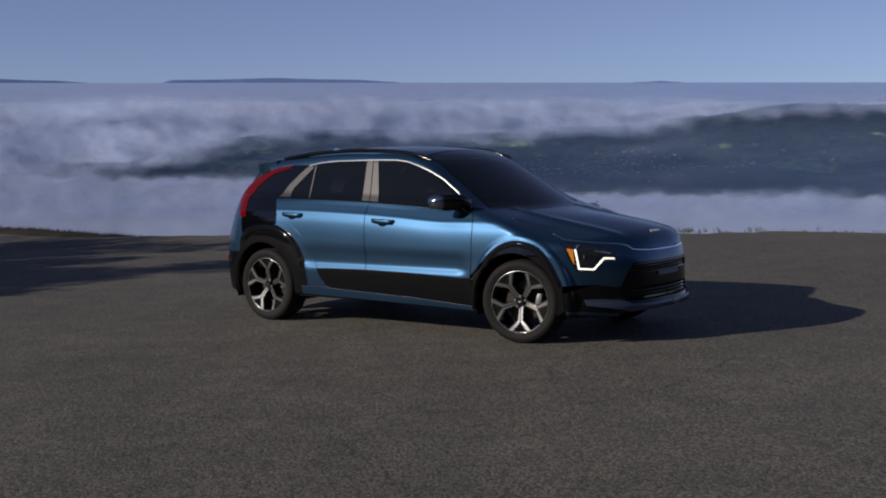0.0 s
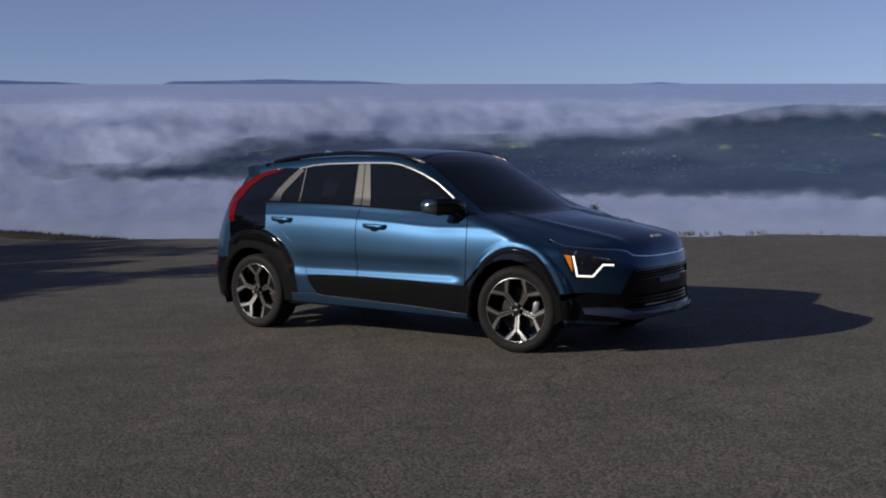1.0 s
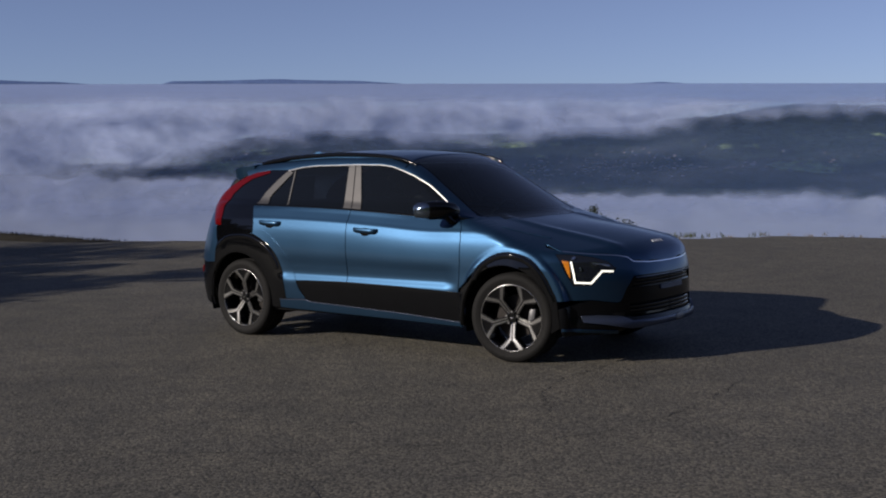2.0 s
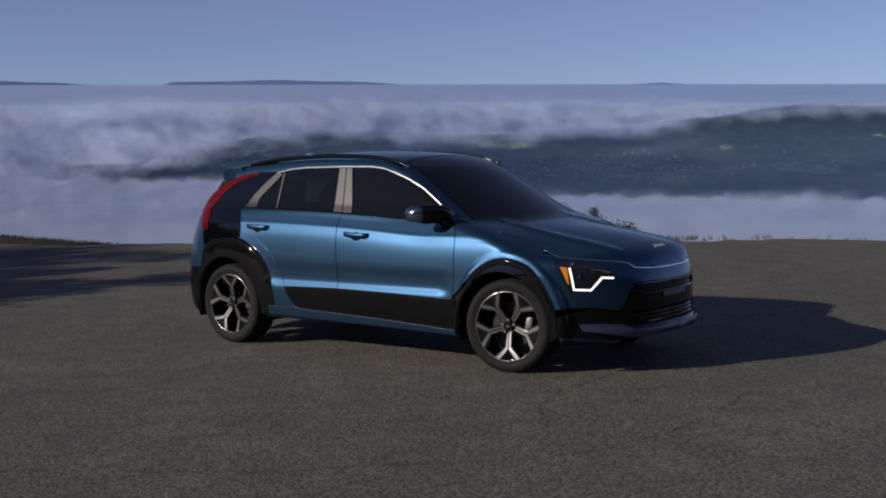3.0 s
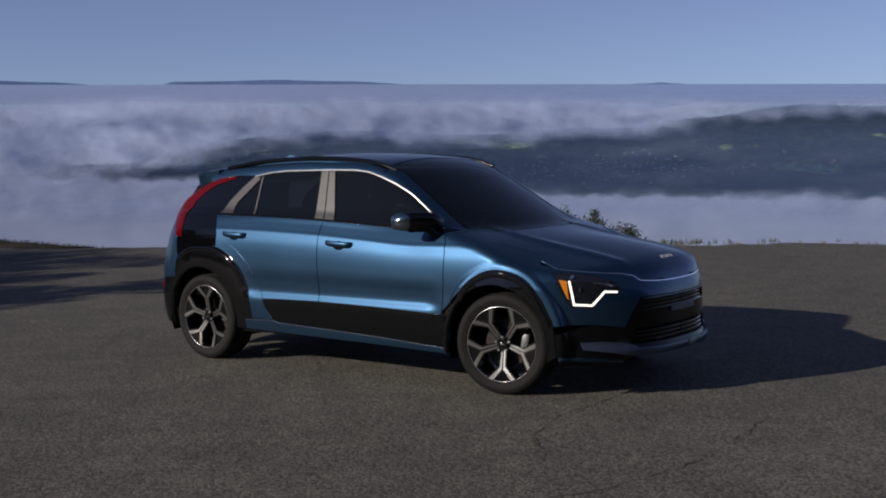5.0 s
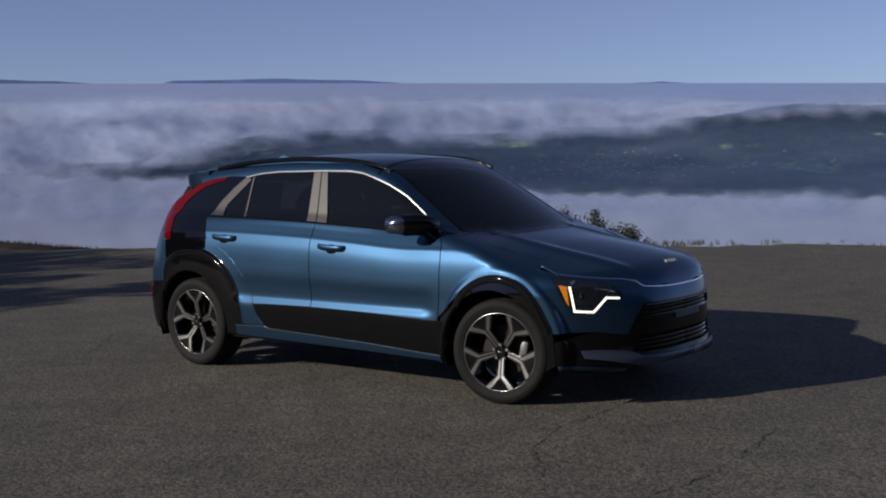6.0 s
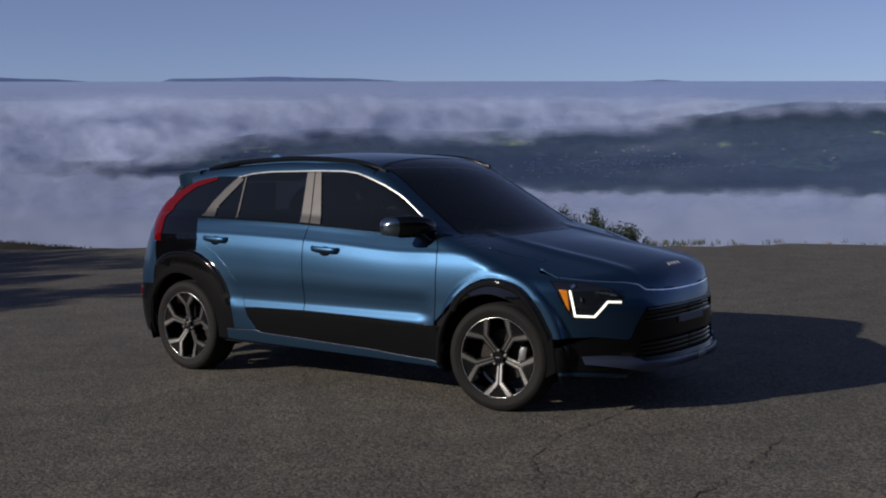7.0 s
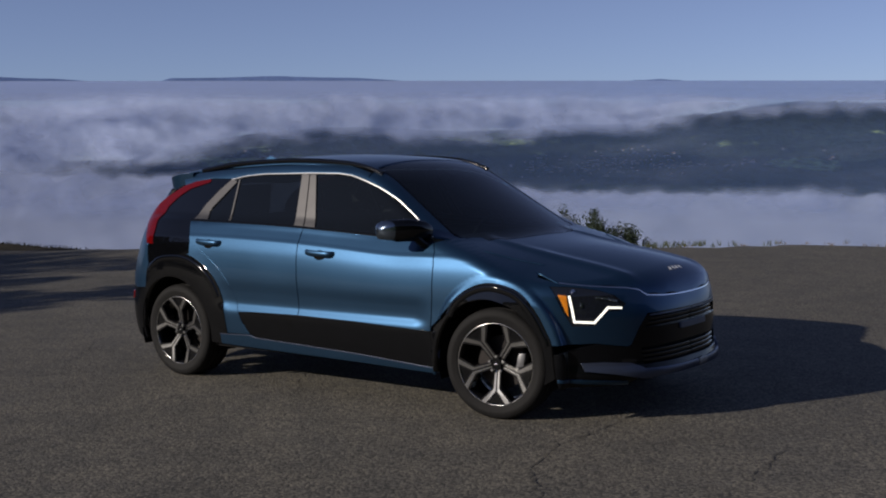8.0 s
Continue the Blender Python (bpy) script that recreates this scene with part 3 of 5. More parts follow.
    fin = [(-1.32, 1.48), (-1.295, 1.512), (-1.262, 1.532), (-1.240, 1.535), (-1.18, 1.518), (-1.08, 1.485)]
    for s in (-1, 1):
        ring = [bm.verts.new((x, s * (0.004 + 0.022 * max(0, (1.55 - z) / 0.06)), z)) for x, z in fin]
        if s < 0:
            first = ring
    for k in range(len(fin) - 1):
        bm.faces.new((first[k], first[k + 1], ring[k + 1], ring[k]))
    bm.faces.new(first)
    bm.faces.new(ring[::-1])
    part("antenna_fin", bm, PAINT, car)

    # --- nose ---
    fascia = nose_seam[:1] + [(1.741, -0.668, 0.798), (1.887, -0.605, 0.781), (2.018, -0.508, 0.763), (2.072, -0.444, 0.748), (2.110, -0.403, 0.716), (2.148, -0.278, 0.704), (2.168, -0.116, 0.699), (2.170, 0, 0.698),
              (2.185, 0, 0.618), (2.18, -0.16, 0.620), (2.155, -0.30, 0.621), (2.125, -0.425, 0.617), (2.104, -0.482, 0.536), (2.085, -0.525, 0.446), (2.067, -0.545, 0.439), (1.94, -0.69, 0.465)] + [(x, -0.81, z) for x, z in FLARE_EDGE[3:9]] + nose_seam[:0:-1]
    head = [(1.715, -0.757, 0.779), (1.79, -0.712, 0.777), (1.870, -0.658, 0.769), (1.95, -0.60, 0.75), (2.011, -0.556, 0.722), (2.045, -0.535, 0.672), (2.040, -0.556, 0.633), (1.994, -0.615, 0.636), (1.945, -0.676, 0.558), (1.846, -0.759, 0.558), (1.80, -0.785, 0.64)]
    panel("front_bumper", cling(fascia), "quarter", PAINT, car, step=0.018, depth=0.003, off=0.001, holes=[cling(settled(head))], fix=list)
    lights = panel("headlamp", cling(settled(head)), "quarter", LENS, car, "dark headlamp with lit white strip", off=-0.004, step=0.03, depth=0.05, fix=list)
    under(lights, "running_light", ribbon([(1.818, -0.752, 0.730), (1.852, -0.754, 0.587), (1.938, -0.682, 0.580), (1.988, -0.617, 0.660), (2.042, -0.555, 0.655)], 0.0115, "quarter"), "quarter", LAMP, "lit white running light", off=0.004, depth=0.012, step=0.02)
    under(lights, "turn_signal", [(1.762, -0.787, 0.735), (1.803, -0.762, 0.728), (1.824, -0.772, 0.612), (1.808, -0.780, 0.642)], "quarter", AMBER, "amber turn signal", off=0.003, depth=0.012, step=0.02)
    under(lights, "lamp_spark", ribbon([(1.868, -0.715, 0.690), (1.872, -0.713, 0.665)], 0.007, "quarter"), "quarter", CHROME, "bright lamp detail", off=0.003, depth=0.01, step=0.02)
    under(lights, "lamp_brow", ribbon([(1.933, -0.655, 0.716), (1.975, -0.61, 0.708), (2.018, -0.568, 0.694)], 0.008, "quarter"), "quarter", CHROME, "bright lamp brow", off=0.003, depth=0.01, step=0.02)
    under(lights, "lamp_spark", ribbon([(1.828, -0.745, 0.748), (1.848, -0.735, 0.760)], 0.014, "quarter"), "quarter", CHROME, "bright lamp detail", off=0.003, depth=0.01, step=0.02)
    # black lower face, with its grilles cut in
    lower = [(x, -0.81, z) for x, z in FLARE_EDGE[:3]] + [(1.94, -0.69, 0.461), (2.065, -0.545, 0.435), (2.086, -0.525, 0.440), (2.10, -0.49, 0.52), (2.10, -0.49, 0.255), (2.05, -0.575, 0.225), (1.92, -0.70, 0.215), (1.80, -0.79, 0.215)]
    panel("bumper_corner", cling(lower), "quarter", PLASTIC, car, "black bumper corner", step=0.03, depth=0.03, fix=list)
    half_face = [(-0.49, 0.252), (-0.49, 0.50), (-0.482, 0.532), (-0.425, 0.613), (-0.30, 0.617), (-0.16, 0.616), (0.0, 0.614)]
    upper_half = [(-0.445, 0.537), (-0.395, 0.600), (-0.16, 0.604), (0.0, 0.604)]
    lower_half = [(-0.455, 0.330), (-0.465, 0.424), (-0.20, 0.432), (0.0, 0.432)]
    ring = lambda half: [(2.1, y, z) for y, z in half] + [(2.1, -y, z) for y, z in half[-2::-1]]
    grille = panel("grille_surround", ring(half_face), "front", PLASTIC, car, "black grille surround", both=False, step=0.03, depth=0.03, fix=list, holes=[ring(upper_half), ring(lower_half)])
    face = [grille[0], grille[0]]
    for z, w in ((0.604, 0.008), (0.580, 0.012), (0.556, 0.012), (0.535, 0.010)):
        under(face, "grille_bar", ribbon([(2.13, -0.40 - 0.2 * (0.6 - z), z), (2.165, -0.25, z + 0.002), (2.185, -0.1, z + 0.002), (2.19, 0.0, z + 0.002)], w, "quarter"), "quarter", SKID if z > 0.6 else GLOSS_BLACK, off=0.002 if z > 0.6 else -0.012, depth=0.02, step=0.03)
    for z in (0.400, 0.375, 0.350):
        under(face, "grille_bar", ribbon([(2.115, -0.445, z), (2.165, -0.25, z), (2.185, -0.1, z), (2.19, 0.0, z)], 0.012, "quarter"), "quarter", GLOSS_BLACK, off=-0.010, depth=0.02, step=0.03)
    under(face, "fog_recess", [(2.05, -0.575, 0.365), (2.10, -0.50, 0.36), (2.10, -0.50, 0.335), (2.05, -0.57, 0.335)], "quarter", ALLOY_DARK, "small dark sensor", off=0.002, depth=0.008, step=0.02)
    # front plate panel, left blank
    panel("front_badge_plate", [(2.19, -0.155, 0.530), (2.19, 0.155, 0.530), (2.19, 0.155, 0.500), (2.19, -0.155, 0.500)], "front", SKID, car, "blank grey plate holder", both=False, off=0.012, depth=0.014, step=0.04)
    # silver lip below
    panel("front_lip", [(1.885, -0.737, 0.352), (1.983, -0.646, 0.353), (2.077, -0.530, 0.341), (2.129, -0.464, 0.302), (2.187, -0.311, 0.298), (2.212, -0.156, 0.296), (2.215, 0, 0.296),
                        (2.218, 0, 0.262), (2.187, -0.312, 0.262), (2.128, -0.463, 0.256), (2.033, -0.610, 0.284), (1.905, -0.729, 0.306)], "quarter", SKID, car, "satin silver bumper lip", off=0.016, depth=0.03, step=0.025, fix=lambda p: cling(settled(p)))
    panel("tow_cover", [(2.218, 0.02, 0.297), (2.21, 0.12, 0.299), (2.21, 0.12, 0.263), (2.218, 0.02, 0.262)], "front", CALIPER, car, "lighter grey tow cover", both=False, off=0.020, depth=0.01, step=0.02)
    # body blue stands in for the sky reflected along the splitter
    panel("splitter", ribbon(cling([(1.795, -0.80, 0.262), (1.90, -0.72, 0.254), (2.00, -0.62, 0.244), (2.06, -0.54, 0.236)]), 0.014, "quarter"), "quarter", PAINT, car, "thin splitter under the bumper, blue for its lit edge", off=0.014, depth=0.03, step=0.02, fix=list)
    # mark on the hood, as plain bars
    for k in range(4):
        y = -0.062 + k * 0.040
        panel("badge_bar", [(2.088 - 0.03 * y, y, 0.80), (2.098, y + 0.010 + 0.012 * (k % 2), 0.80), (2.078, y + 0.024, 0.80), (2.070, y + 0.014, 0.80)], "top", BADGE, hood, "small bright bar of the badge", both=False, off=0.003, depth=0.004, step=0.02)

    # --- tail ---
    corner = tail_out[5:] + [(-1.650, 0.925), (-1.642, 0.832), (-1.620, 0.762), (-1.648, 0.70), (-1.658, 0.62), (-1.80, 0.61), (-1.93, 0.63), (-1.93, 0.75), (-1.88, 0.95), (-1.82, 1.10)]
    panel("rear_corner", [(x - 0.002, -0.87, z) for x, z in corner], "side", PAINT, car, step=0.02, fix=list)
    panel("rear_bumper", [(-1.66, 0.61), (-1.70, 0.50), (-1.755, 0.33), (-1.75, 0.24), (-1.90, 0.26), (-1.95, 0.40), (-1.95, 0.61)], "rearq", PLASTIC, car, "black lower rear bumper", step=0.03)
    panel("reflector", [(-1.905, -0.80, 0.57), (-1.945, -0.77, 0.57), (-1.945, -0.77, 0.515), (-1.905, -0.80, 0.515)], "rearq", RED, car, "small red reflector", off=0.006, step=0.02)
    gate = [(-2.0, -0.70, 0.64), (-2.0, 0.70, 0.64), (-2.0, 0.66, 0.98), (-2.0, -0.66, 0.98)]
    panel("tailgate", gate, "rear", PAINT, car, both=False, step=0.05)
    panel("rear_window", [(-2.0, -0.62, 1.00), (-2.0, 0.62, 1.00), (-2.0, 0.52, 1.30), (-2.0, -0.52, 1.30)], "rear", REAR_GLASS, car, "dark tinted rear window", both=False, step=0.05)
    panel("rear_bumper", [(-2.0, -0.72, 0.25), (-2.0, 0.72, 0.25), (-2.0, 0.72, 0.62), (-2.0, -0.72, 0.62)], "rear", PLASTIC, car, "black rear bumper", both=False, step=0.05)

    # --- dark liner behind the panels, floor and wheel wells ---
    core = [(1.60, 0.78), (1.2, 0.90), (0.95, 0.98), (-0.2, 1.04), (-1.25, 1.06), (-1.70, 0.98)]
    bottom = [(-1.70, 0.24), (-1.70, 0.40)] + arc(REAR_AXLE, 0.325, 0.385, 0.39, 168, 0, 20) + [(-0.975, 0.24), (0.975, 0.24)] + arc(FRONT_AXLE, 0.325, 0.385, 0.388, 180, 10, 20) + [(1.76, 0.24), (1.78, 0.5)]
    panel("inner_shell", bottom + core, "side", DARK, car, off=-0.022, step=0.05, depth=0.002)
    panel("inner_shell", [(2.0, -0.74, 0.22), (2.0, -0.74, 0.66), (2.0, -0.5, 0.70), (2.0, 0.5, 0.70), (2.0, 0.74, 0.66), (2.0, 0.74, 0.22)], "front", DARK, car, both=False, off=-0.045, step=0.05, depth=0.002)
    panel("inner_shell", [(-2, -0.7, 0.22), (-2, 0.7, 0.22), (-2, 0.62, 1.0), (-2, -0.62, 1.0)], "rear", DARK, car, both=False, off=-0.03, step=0.08, depth=0.002)
    bm = bmesh.new()
    box(bm, (3.9, 0.9, 0.03), pose(0.0, 0, 0.25))
    box(bm, (1.92, 1.56, 0.03), pose(0.0, 0, 0.25))
    part("floor_pan", bm, DARK, car)
    for cx in (FRONT_AXLE, REAR_AXLE):
        for s in (-1, 1):
            bm = bmesh.new()
            inner, outer = [], []
            for a in range(-20, 201, 10):
                x, z = cx + 0.40 * math.cos(radians(a)), 0.325 + 0.40 * math.sin(radians(a))
                outer.append(bm.verts.new((x, s * 0.862, max(z, 0.2))))
                inner.append(bm.verts.new((x, s * 0.56, max(z, 0.2))))
            for k in range(len(inner) - 1):
                bm.faces.new((outer[k], outer[k + 1], inner[k + 1], inner[k]))
            bm.faces.new(inner)
            part("wheel_well", bm, DARK, car)
    # --- mirrors ---
    for s in (-1, 1):
        bm = bmesh.new()
        rings = []
        for t, hw, hh, cz, cx in ((0.0, 0.040, 0.040, 1.075, 0.845), (0.05, 0.070, 0.058, 1.085, 0.82), (0.14, 0.085, 0.066, 1.090, 0.765), (0.21, 0.078, 0.062, 1.088, 0.715), (0.240, 0.056, 0.047, 1.085, 0.70), (0.254, 0.02, 0.02, 1.082, 0.69)):
            ring = []
            for k in range(20):
                a = 2 * math.pi * k / 20
                c, sn = math.cos(a), math.sin(a)
                e = 0.6
                ring.append(bm.verts.new((cx + hw * math.copysign(abs(c) ** e, c), s * (0.785 + t * (1 if s < 0 else 0.7)), cz - (0.13 if s > 0 else 0) + hh * math.copysign(abs(sn) ** e, sn))))
            rings.append(ring)
        for a, b in zip(rings, rings[1:]):
            for k in range(20):
                bm.faces.new((a[k], a[(k + 1) % 20], b[(k + 1) % 20], b[k]))
        bm.faces.new(rings[0])
        bm.faces.new(rings[-1])
        mirror = part("mirror", bm, GLOSS_BLACK, car, "gloss black door mirror")
        bm = bmesh.new()
        down = 0.13 if s > 0 else 0.0
        tube(bm, [(0.86, s * 0.80, 0.985 - down), (0.85, s * 0.84, 1.00 - down), (0.83, s * 0.87, 1.035 - down), (0.825, s * 0.89, 1.06 - down)], 0.032, 0.026, 10)
        part("mirror_arm", bm, PLASTIC, mirror)
        bm = bmesh.new()
        cap = []
        for t, hw, hh, cz, cx in ((0.222, 0.0690, 0.0560, 1.087, 0.709), (0.224, 0.0715, 0.0580, 1.087, 0.708), (0.232, 0.0660, 0.0545, 1.0862, 0.704), (0.242, 0.0590, 0.0500, 1.085, 0.699), (0.257, 0.0240, 0.0240, 1.082, 0.690), (0.259, 0.006, 0.006, 1.082, 0.690)):
            ring = []
            for k in range(20):
                a = 2 * math.pi * k / 20
                c, sn = math.cos(a), math.sin(a)
                ring.append(bm.verts.new((cx + hw * math.copysign(abs(c) ** 0.6, c), s * (0.785 + t * (1 if s < 0 else 0.7)), cz - (0.13 if s > 0 else 0) + hh * math.copysign(abs(sn) ** 0.6, sn))))
            cap.append(ring)
        for a, b in zip(cap, cap[1:]):
            for k in range(20):
                bm.faces.new((a[k], a[(k + 1) % 20], b[(k + 1) % 20], b[k]))
        bm.faces.new(cap[0])
        bm.faces.new(cap[-1])
        part("mirror_tip", bm, MIRROR_CAP, mirror, "silver blue mirror tip")
        bm = bmesh.new()
        box(bm, (0.07, 0.16, 0.010), pose(0.79, s * 0.91, 1.025 - down, 0, 0, s * 35), 0.004)
        part("mirror_base", bm, PLASTIC, mirror)
    # --- door handles ---
    for doors, hx, hz in ((front_doors, 0.040, 0.920), (rear_doors, -0.998, 0.960)):
        for door, s in zip(doors, (-1, 1)):
            bm = bmesh.new()
            face = -cast(np.array([(hx, -3.0, hz)]), np.array([(0, 1.0, 0)]), 4.0, 400)[0][0][1]
            y = s * (face + 0.014)
            bar = curve_points([(hx - 0.115, s * face, hz + 0.004), (hx - 0.085, y + s * 0.008, hz + 0.004), (hx, y + s * 0.014, hz), (hx + 0.085, y + s * 0.008, hz - 0.003), (hx + 0.115, s * face, hz - 0.004)], 4)
            tube(bm, bar, 0.012, 0.019, 10)
            handle = part("handle", bm, PAINT, door)
            bm = bmesh.new()
            cup = bmesh.ops.create_uvsphere(bm, u_segments=16, v_segments=8, radius=1)["verts"]
            bmesh.ops.transform(bm, matrix=pose(hx, s * (face + 0.001), hz - 0.024) @ Matrix.Diagonal((0.062, 0.010, 0.044, 1)), verts=cup)
            part("cup_rim", bm, PAINT, handle)
            # a flat black oval paints the shade in the handle's recess
            bm = bmesh.new()
            cup = bmesh.ops.create_uvsphere(bm, u_segments=16, v_segments=8, radius=1)["verts"]
            bmesh.ops.transform(bm, matrix=pose(hx, s * (face + 0.003), hz - 0.017) @ Matrix.Diagonal((0.055, 0.0105, 0.035, 1)), verts=cup)
            part("cup_shade", bm, GLOSS_BLACK, handle, "black oval for the shade behind the handle")
    # --- wheels ---
    wheel = build_wheel(car)
    for k, (m, sides) in enumerate(((pose(FRONT_AXLE, -0.757, 0.322, 0, 0, 9), 0), (pose(REAR_AXLE, -0.757, 0.322), 36), (pose(FRONT_AXLE, 0.757, 0.322, 0, 0, 189), 10), (pose(REAR_AXLE, 0.757, 0.322, 0, 0, 180), 50))):
        turn = pose(0, 0, 0, 0, -sides, 0)
        if k == 0:
            wheel.matrix_basis = m
        else:
            other = copy_thing(wheel, m)
            for piece in other.children:
                if not piece.name.startswith("tyre") and not piece.name.startswith("caliper"):
                    piece.matrix_basis = turn @ piece.matrix_basis
    # --- cabin ---
    def shaped(name, parts, mat, label=""):
        bm = bmesh.new()
        for size, m, bev in parts:
            box(bm, size, m, bev, 3)
        return part(name, bm, mat, car, label)
    for s in (-1, 1):
        shaped("seat", [((0.50, 0.50, 0.14), pose(0.15, s * 0.36, 0.55, 0, -6), 0.05), ((0.13, 0.50, 0.62), pose(-0.16, s * 0.36, 0.86, 0, -16), 0.05), ((0.09, 0.26, 0.17), pose(-0.27, s * 0.36, 1.23, 0, -14), 0.035)], CLOTH, "black cloth front seat")
    shaped("rear_bench", [((0.50, 1.25, 0.14), pose(-0.75, 0, 0.57, 0, -6), 0.05), ((0.14, 1.25, 0.56), pose(-1.08, 0, 0.85, 0, -20), 0.05), ((0.08, 0.24, 0.14), pose(-1.19, -0.36, 1.18, 0, -14), 0.03), ((0.08, 0.24, 0.14), pose(-1.19, 0.36, 1.18, 0, -14), 0.03)], CLOTH, "black cloth rear bench")
    shaped("dashboard", [((0.46, 1.36, 0.16), pose(0.80, 0, 0.90, 0, 8), 0.06), ((0.10, 1.30, 0.40), pose(0.66, 0, 0.72), 0.03)], INSIDE, "black dashboard")
    shaped("door_lining", [((1.9, 0.04, 0.60), pose(-0.2, -0.80, 0.70), 0.01), ((1.9, 0.04, 0.60), pose(-0.2, 0.80, 0.70), 0.01), ((2.3, 1.6, 0.03), pose(-0.3, 0, 0.36), 0.01)], INSIDE)
    panel("headlining", [(x * 0.97 - 0.02, y * 0.96, 1.5) for x, y in top_edge + [(x, -y) for x, y in top_edge[-2:0:-1]]], "top", INSIDE, car, both=False, step=0.1, off=-0.03, depth=0.003)
    bm = bmesh.new()
    verts, faces = revolve([(0.185 + 0.014 * math.cos(a), 0.014 * math.sin(a)) for a in [k * math.pi / 4 for k in range(8)]], 32)
    made = [bm.verts.new(v) for v in verts]
    for f in faces:
        bm.faces.new([made[i] for i in f])
    box(bm, (0.34, 0.02, 0.05), pose(0, 0.02, 0))
    bmesh.ops.transform(bm, matrix=pose(0.46, 0.36, 0.93, 0, 0, 90) @ pose(0, 0, 0, 24), verts=bm.verts)
    part("steering_wheel", bm, INSIDE, car)
    return car


def build_wheel(car):
    """A wheel about the y axis; its outer face looks along -y."""
    wheel = new("wheel")
    wheel.parent = car
    prof = [(0.235, -0.098), (0.243, -0.106), (0.256, -0.111), (0.275, -0.114), (0.279, -0.1155), (0.293, -0.1125), (0.308, -0.106), (0.3175, -0.096), (0.3225, -0.082)]
    for y in (-0.055, 0.0, 0.055):
        prof += [(0.3242, y - 0.007), (0.317, y - 0.005), (0.317, y + 0.005), (0.3242, y + 0.007)]
    prof += [(r, -d) for r, d in prof[8::-1]]
    verts, faces = revolve(prof, 72)
    verts = [(x, y, max(z, -0.322)) for x, y, z in verts]
    me = mesh_of("tyre", verts, faces, RUBBER)
    me.set_sharp_from_angle(angle=radians(40))
    put("tyre", me, wheel)
    verts, faces = revolve([(0.243, -0.100), (0.236, -0.103), (0.230, -0.092), (0.224, -0.06), (0.212, 0.02), (0.222, 0.09), (0.235, 0.095), (0.243, 0.09)], 64)
    put("rim", mesh_of("rim", verts, faces, ALLOY_DARK), wheel)
    verts, faces = revolve([(0.2425, -0.1012), (0.2400, -0.1060), (0.2350, -0.1050), (0.2365, -0.100)], 72)
    put("rim_edge", mesh_of("rim_edge", verts, faces, ALLOY), wheel)
    bm = bmesh.new()
    for q in (bmesh.ops.create_cone(bm, cap_ends=True, segments=40, radius1=0.155, radius2=0.155, depth=0.02)["verts"],):
        bmesh.ops.transform(bm, matrix=pose(0, 0.0, 0, 90), verts=q)
    part("brake_disc", bm, STEEL, wheel)
    bm = bmesh.new()
    box(bm, (0.05, 0.07, 0.10), pose(0.130, -0.005, 0.015, 0, 10), 0.012)
    part("caliper", bm, CALIPER, wheel)
    bm = bmesh.new()
    q = bmesh.ops.create_cone(bm, cap_ends=True, segments=32, radius1=0.062, radius2=0.050, depth=0.05)["verts"]
    bmesh.ops.transform(bm, matrix=pose(0, -0.045, 0, 90), verts=q)
    part("hub", bm, ALLOY_DARK, wheel)
    bm = bmesh.new()
    q = bmesh.ops.create_cone(bm, cap_ends=True, segments=32, radius1=0.028, radius2=0.032, depth=0.012)["verts"]
    bmesh.ops.transform(bm, matrix=pose(0, -0.086, 0, 90), verts=q)
    cap = part("hub_cap", bm, GLOSS_BLACK, wheel, "black hub cap")
    bm = bmesh.new()
    box(bm, (0.026, 0.004, 0.007), pose(0, -0.0935, 0), 0.001)
    part("cap_mark", bm, CHROME, cap)

    def slab(outline, near, far, taper=0.0):
        b = bmesh.new()
        front = [b.verts.new((x, near(math.hypot(x, z)), z)) for x, z in outline]
        back = [b.verts.new((x * (1 - taper), far, z * (1 - taper))) for x, z in outline]
        b.faces.new(front)
        b.faces.new(back[::-1])
        for i in range(len(outline)):
            j = (i + 1) % len(outline)
            b.faces.new((front[i], front[j], back[j], back[i]))
        return b

    depth = lambda r: -0.073 - 0.036 * min(1, max(0, (r - 0.04) / 0.19))
    tip = lambda r, a: (r * math.sin(radians(a)), r * math.cos(radians(a)))
    wide = [(-0.022, 0.035), (-0.025, 0.140), tip(0.238, -26), tip(0.238, -13.0), (-0.005, 0.178), (0.005, 0.178), tip(0.238, 13.0), tip(0.238, 26), (0.025, 0.140), (0.022, 0.035)]
    half = [(0.0045, 0.040), (0.0045, 0.158), tip(0.2355, 15.6), tip(0.2355, 22.6), (0.0175, 0.144), (0.0130, 0.040)]
    web = [tip(0.236, -15), tip(0.236, 15), (0.004, 0.170), (-0.004, 0.170)]
    spoke_me = None
    for k in range(5):
        if spoke_me is None:
            first = part("spoke", slab(wide, lambda r: depth(r) + 0.003, -0.040), ALLOY_DARK, wheel, smooth=False)
            spoke_me = first.data
            faces_me = []
            for s in (1, -1):
                piece = part("spoke_face", slab([(s * x, z) for x, z in half], depth, -0.070), ALLOY, first, "machined silver spoke face", smooth=False)
                faces_me.append(piece.data)
            web_me = part("spoke_web", slab(web, lambda r: -0.078 - 0.022 * min(1, r / 0.236), -0.05), GLOSS_BLACK, first, "gloss black wedge between the spoke's arms", smooth=False).data
            first.matrix_basis = pose(0, 0, 0, 0, 180)
        else:
            spoke = put("spoke", spoke_me, wheel)
            for me in faces_me:
                put("spoke_face", me, spoke, "machined silver spoke face")
            put("spoke_web", web_me, spoke, "gloss black wedge between the spoke's arms")
            spoke.matrix_basis = pose(0, 0, 0, 0, 180 + 72 * k)
    nut_me = None
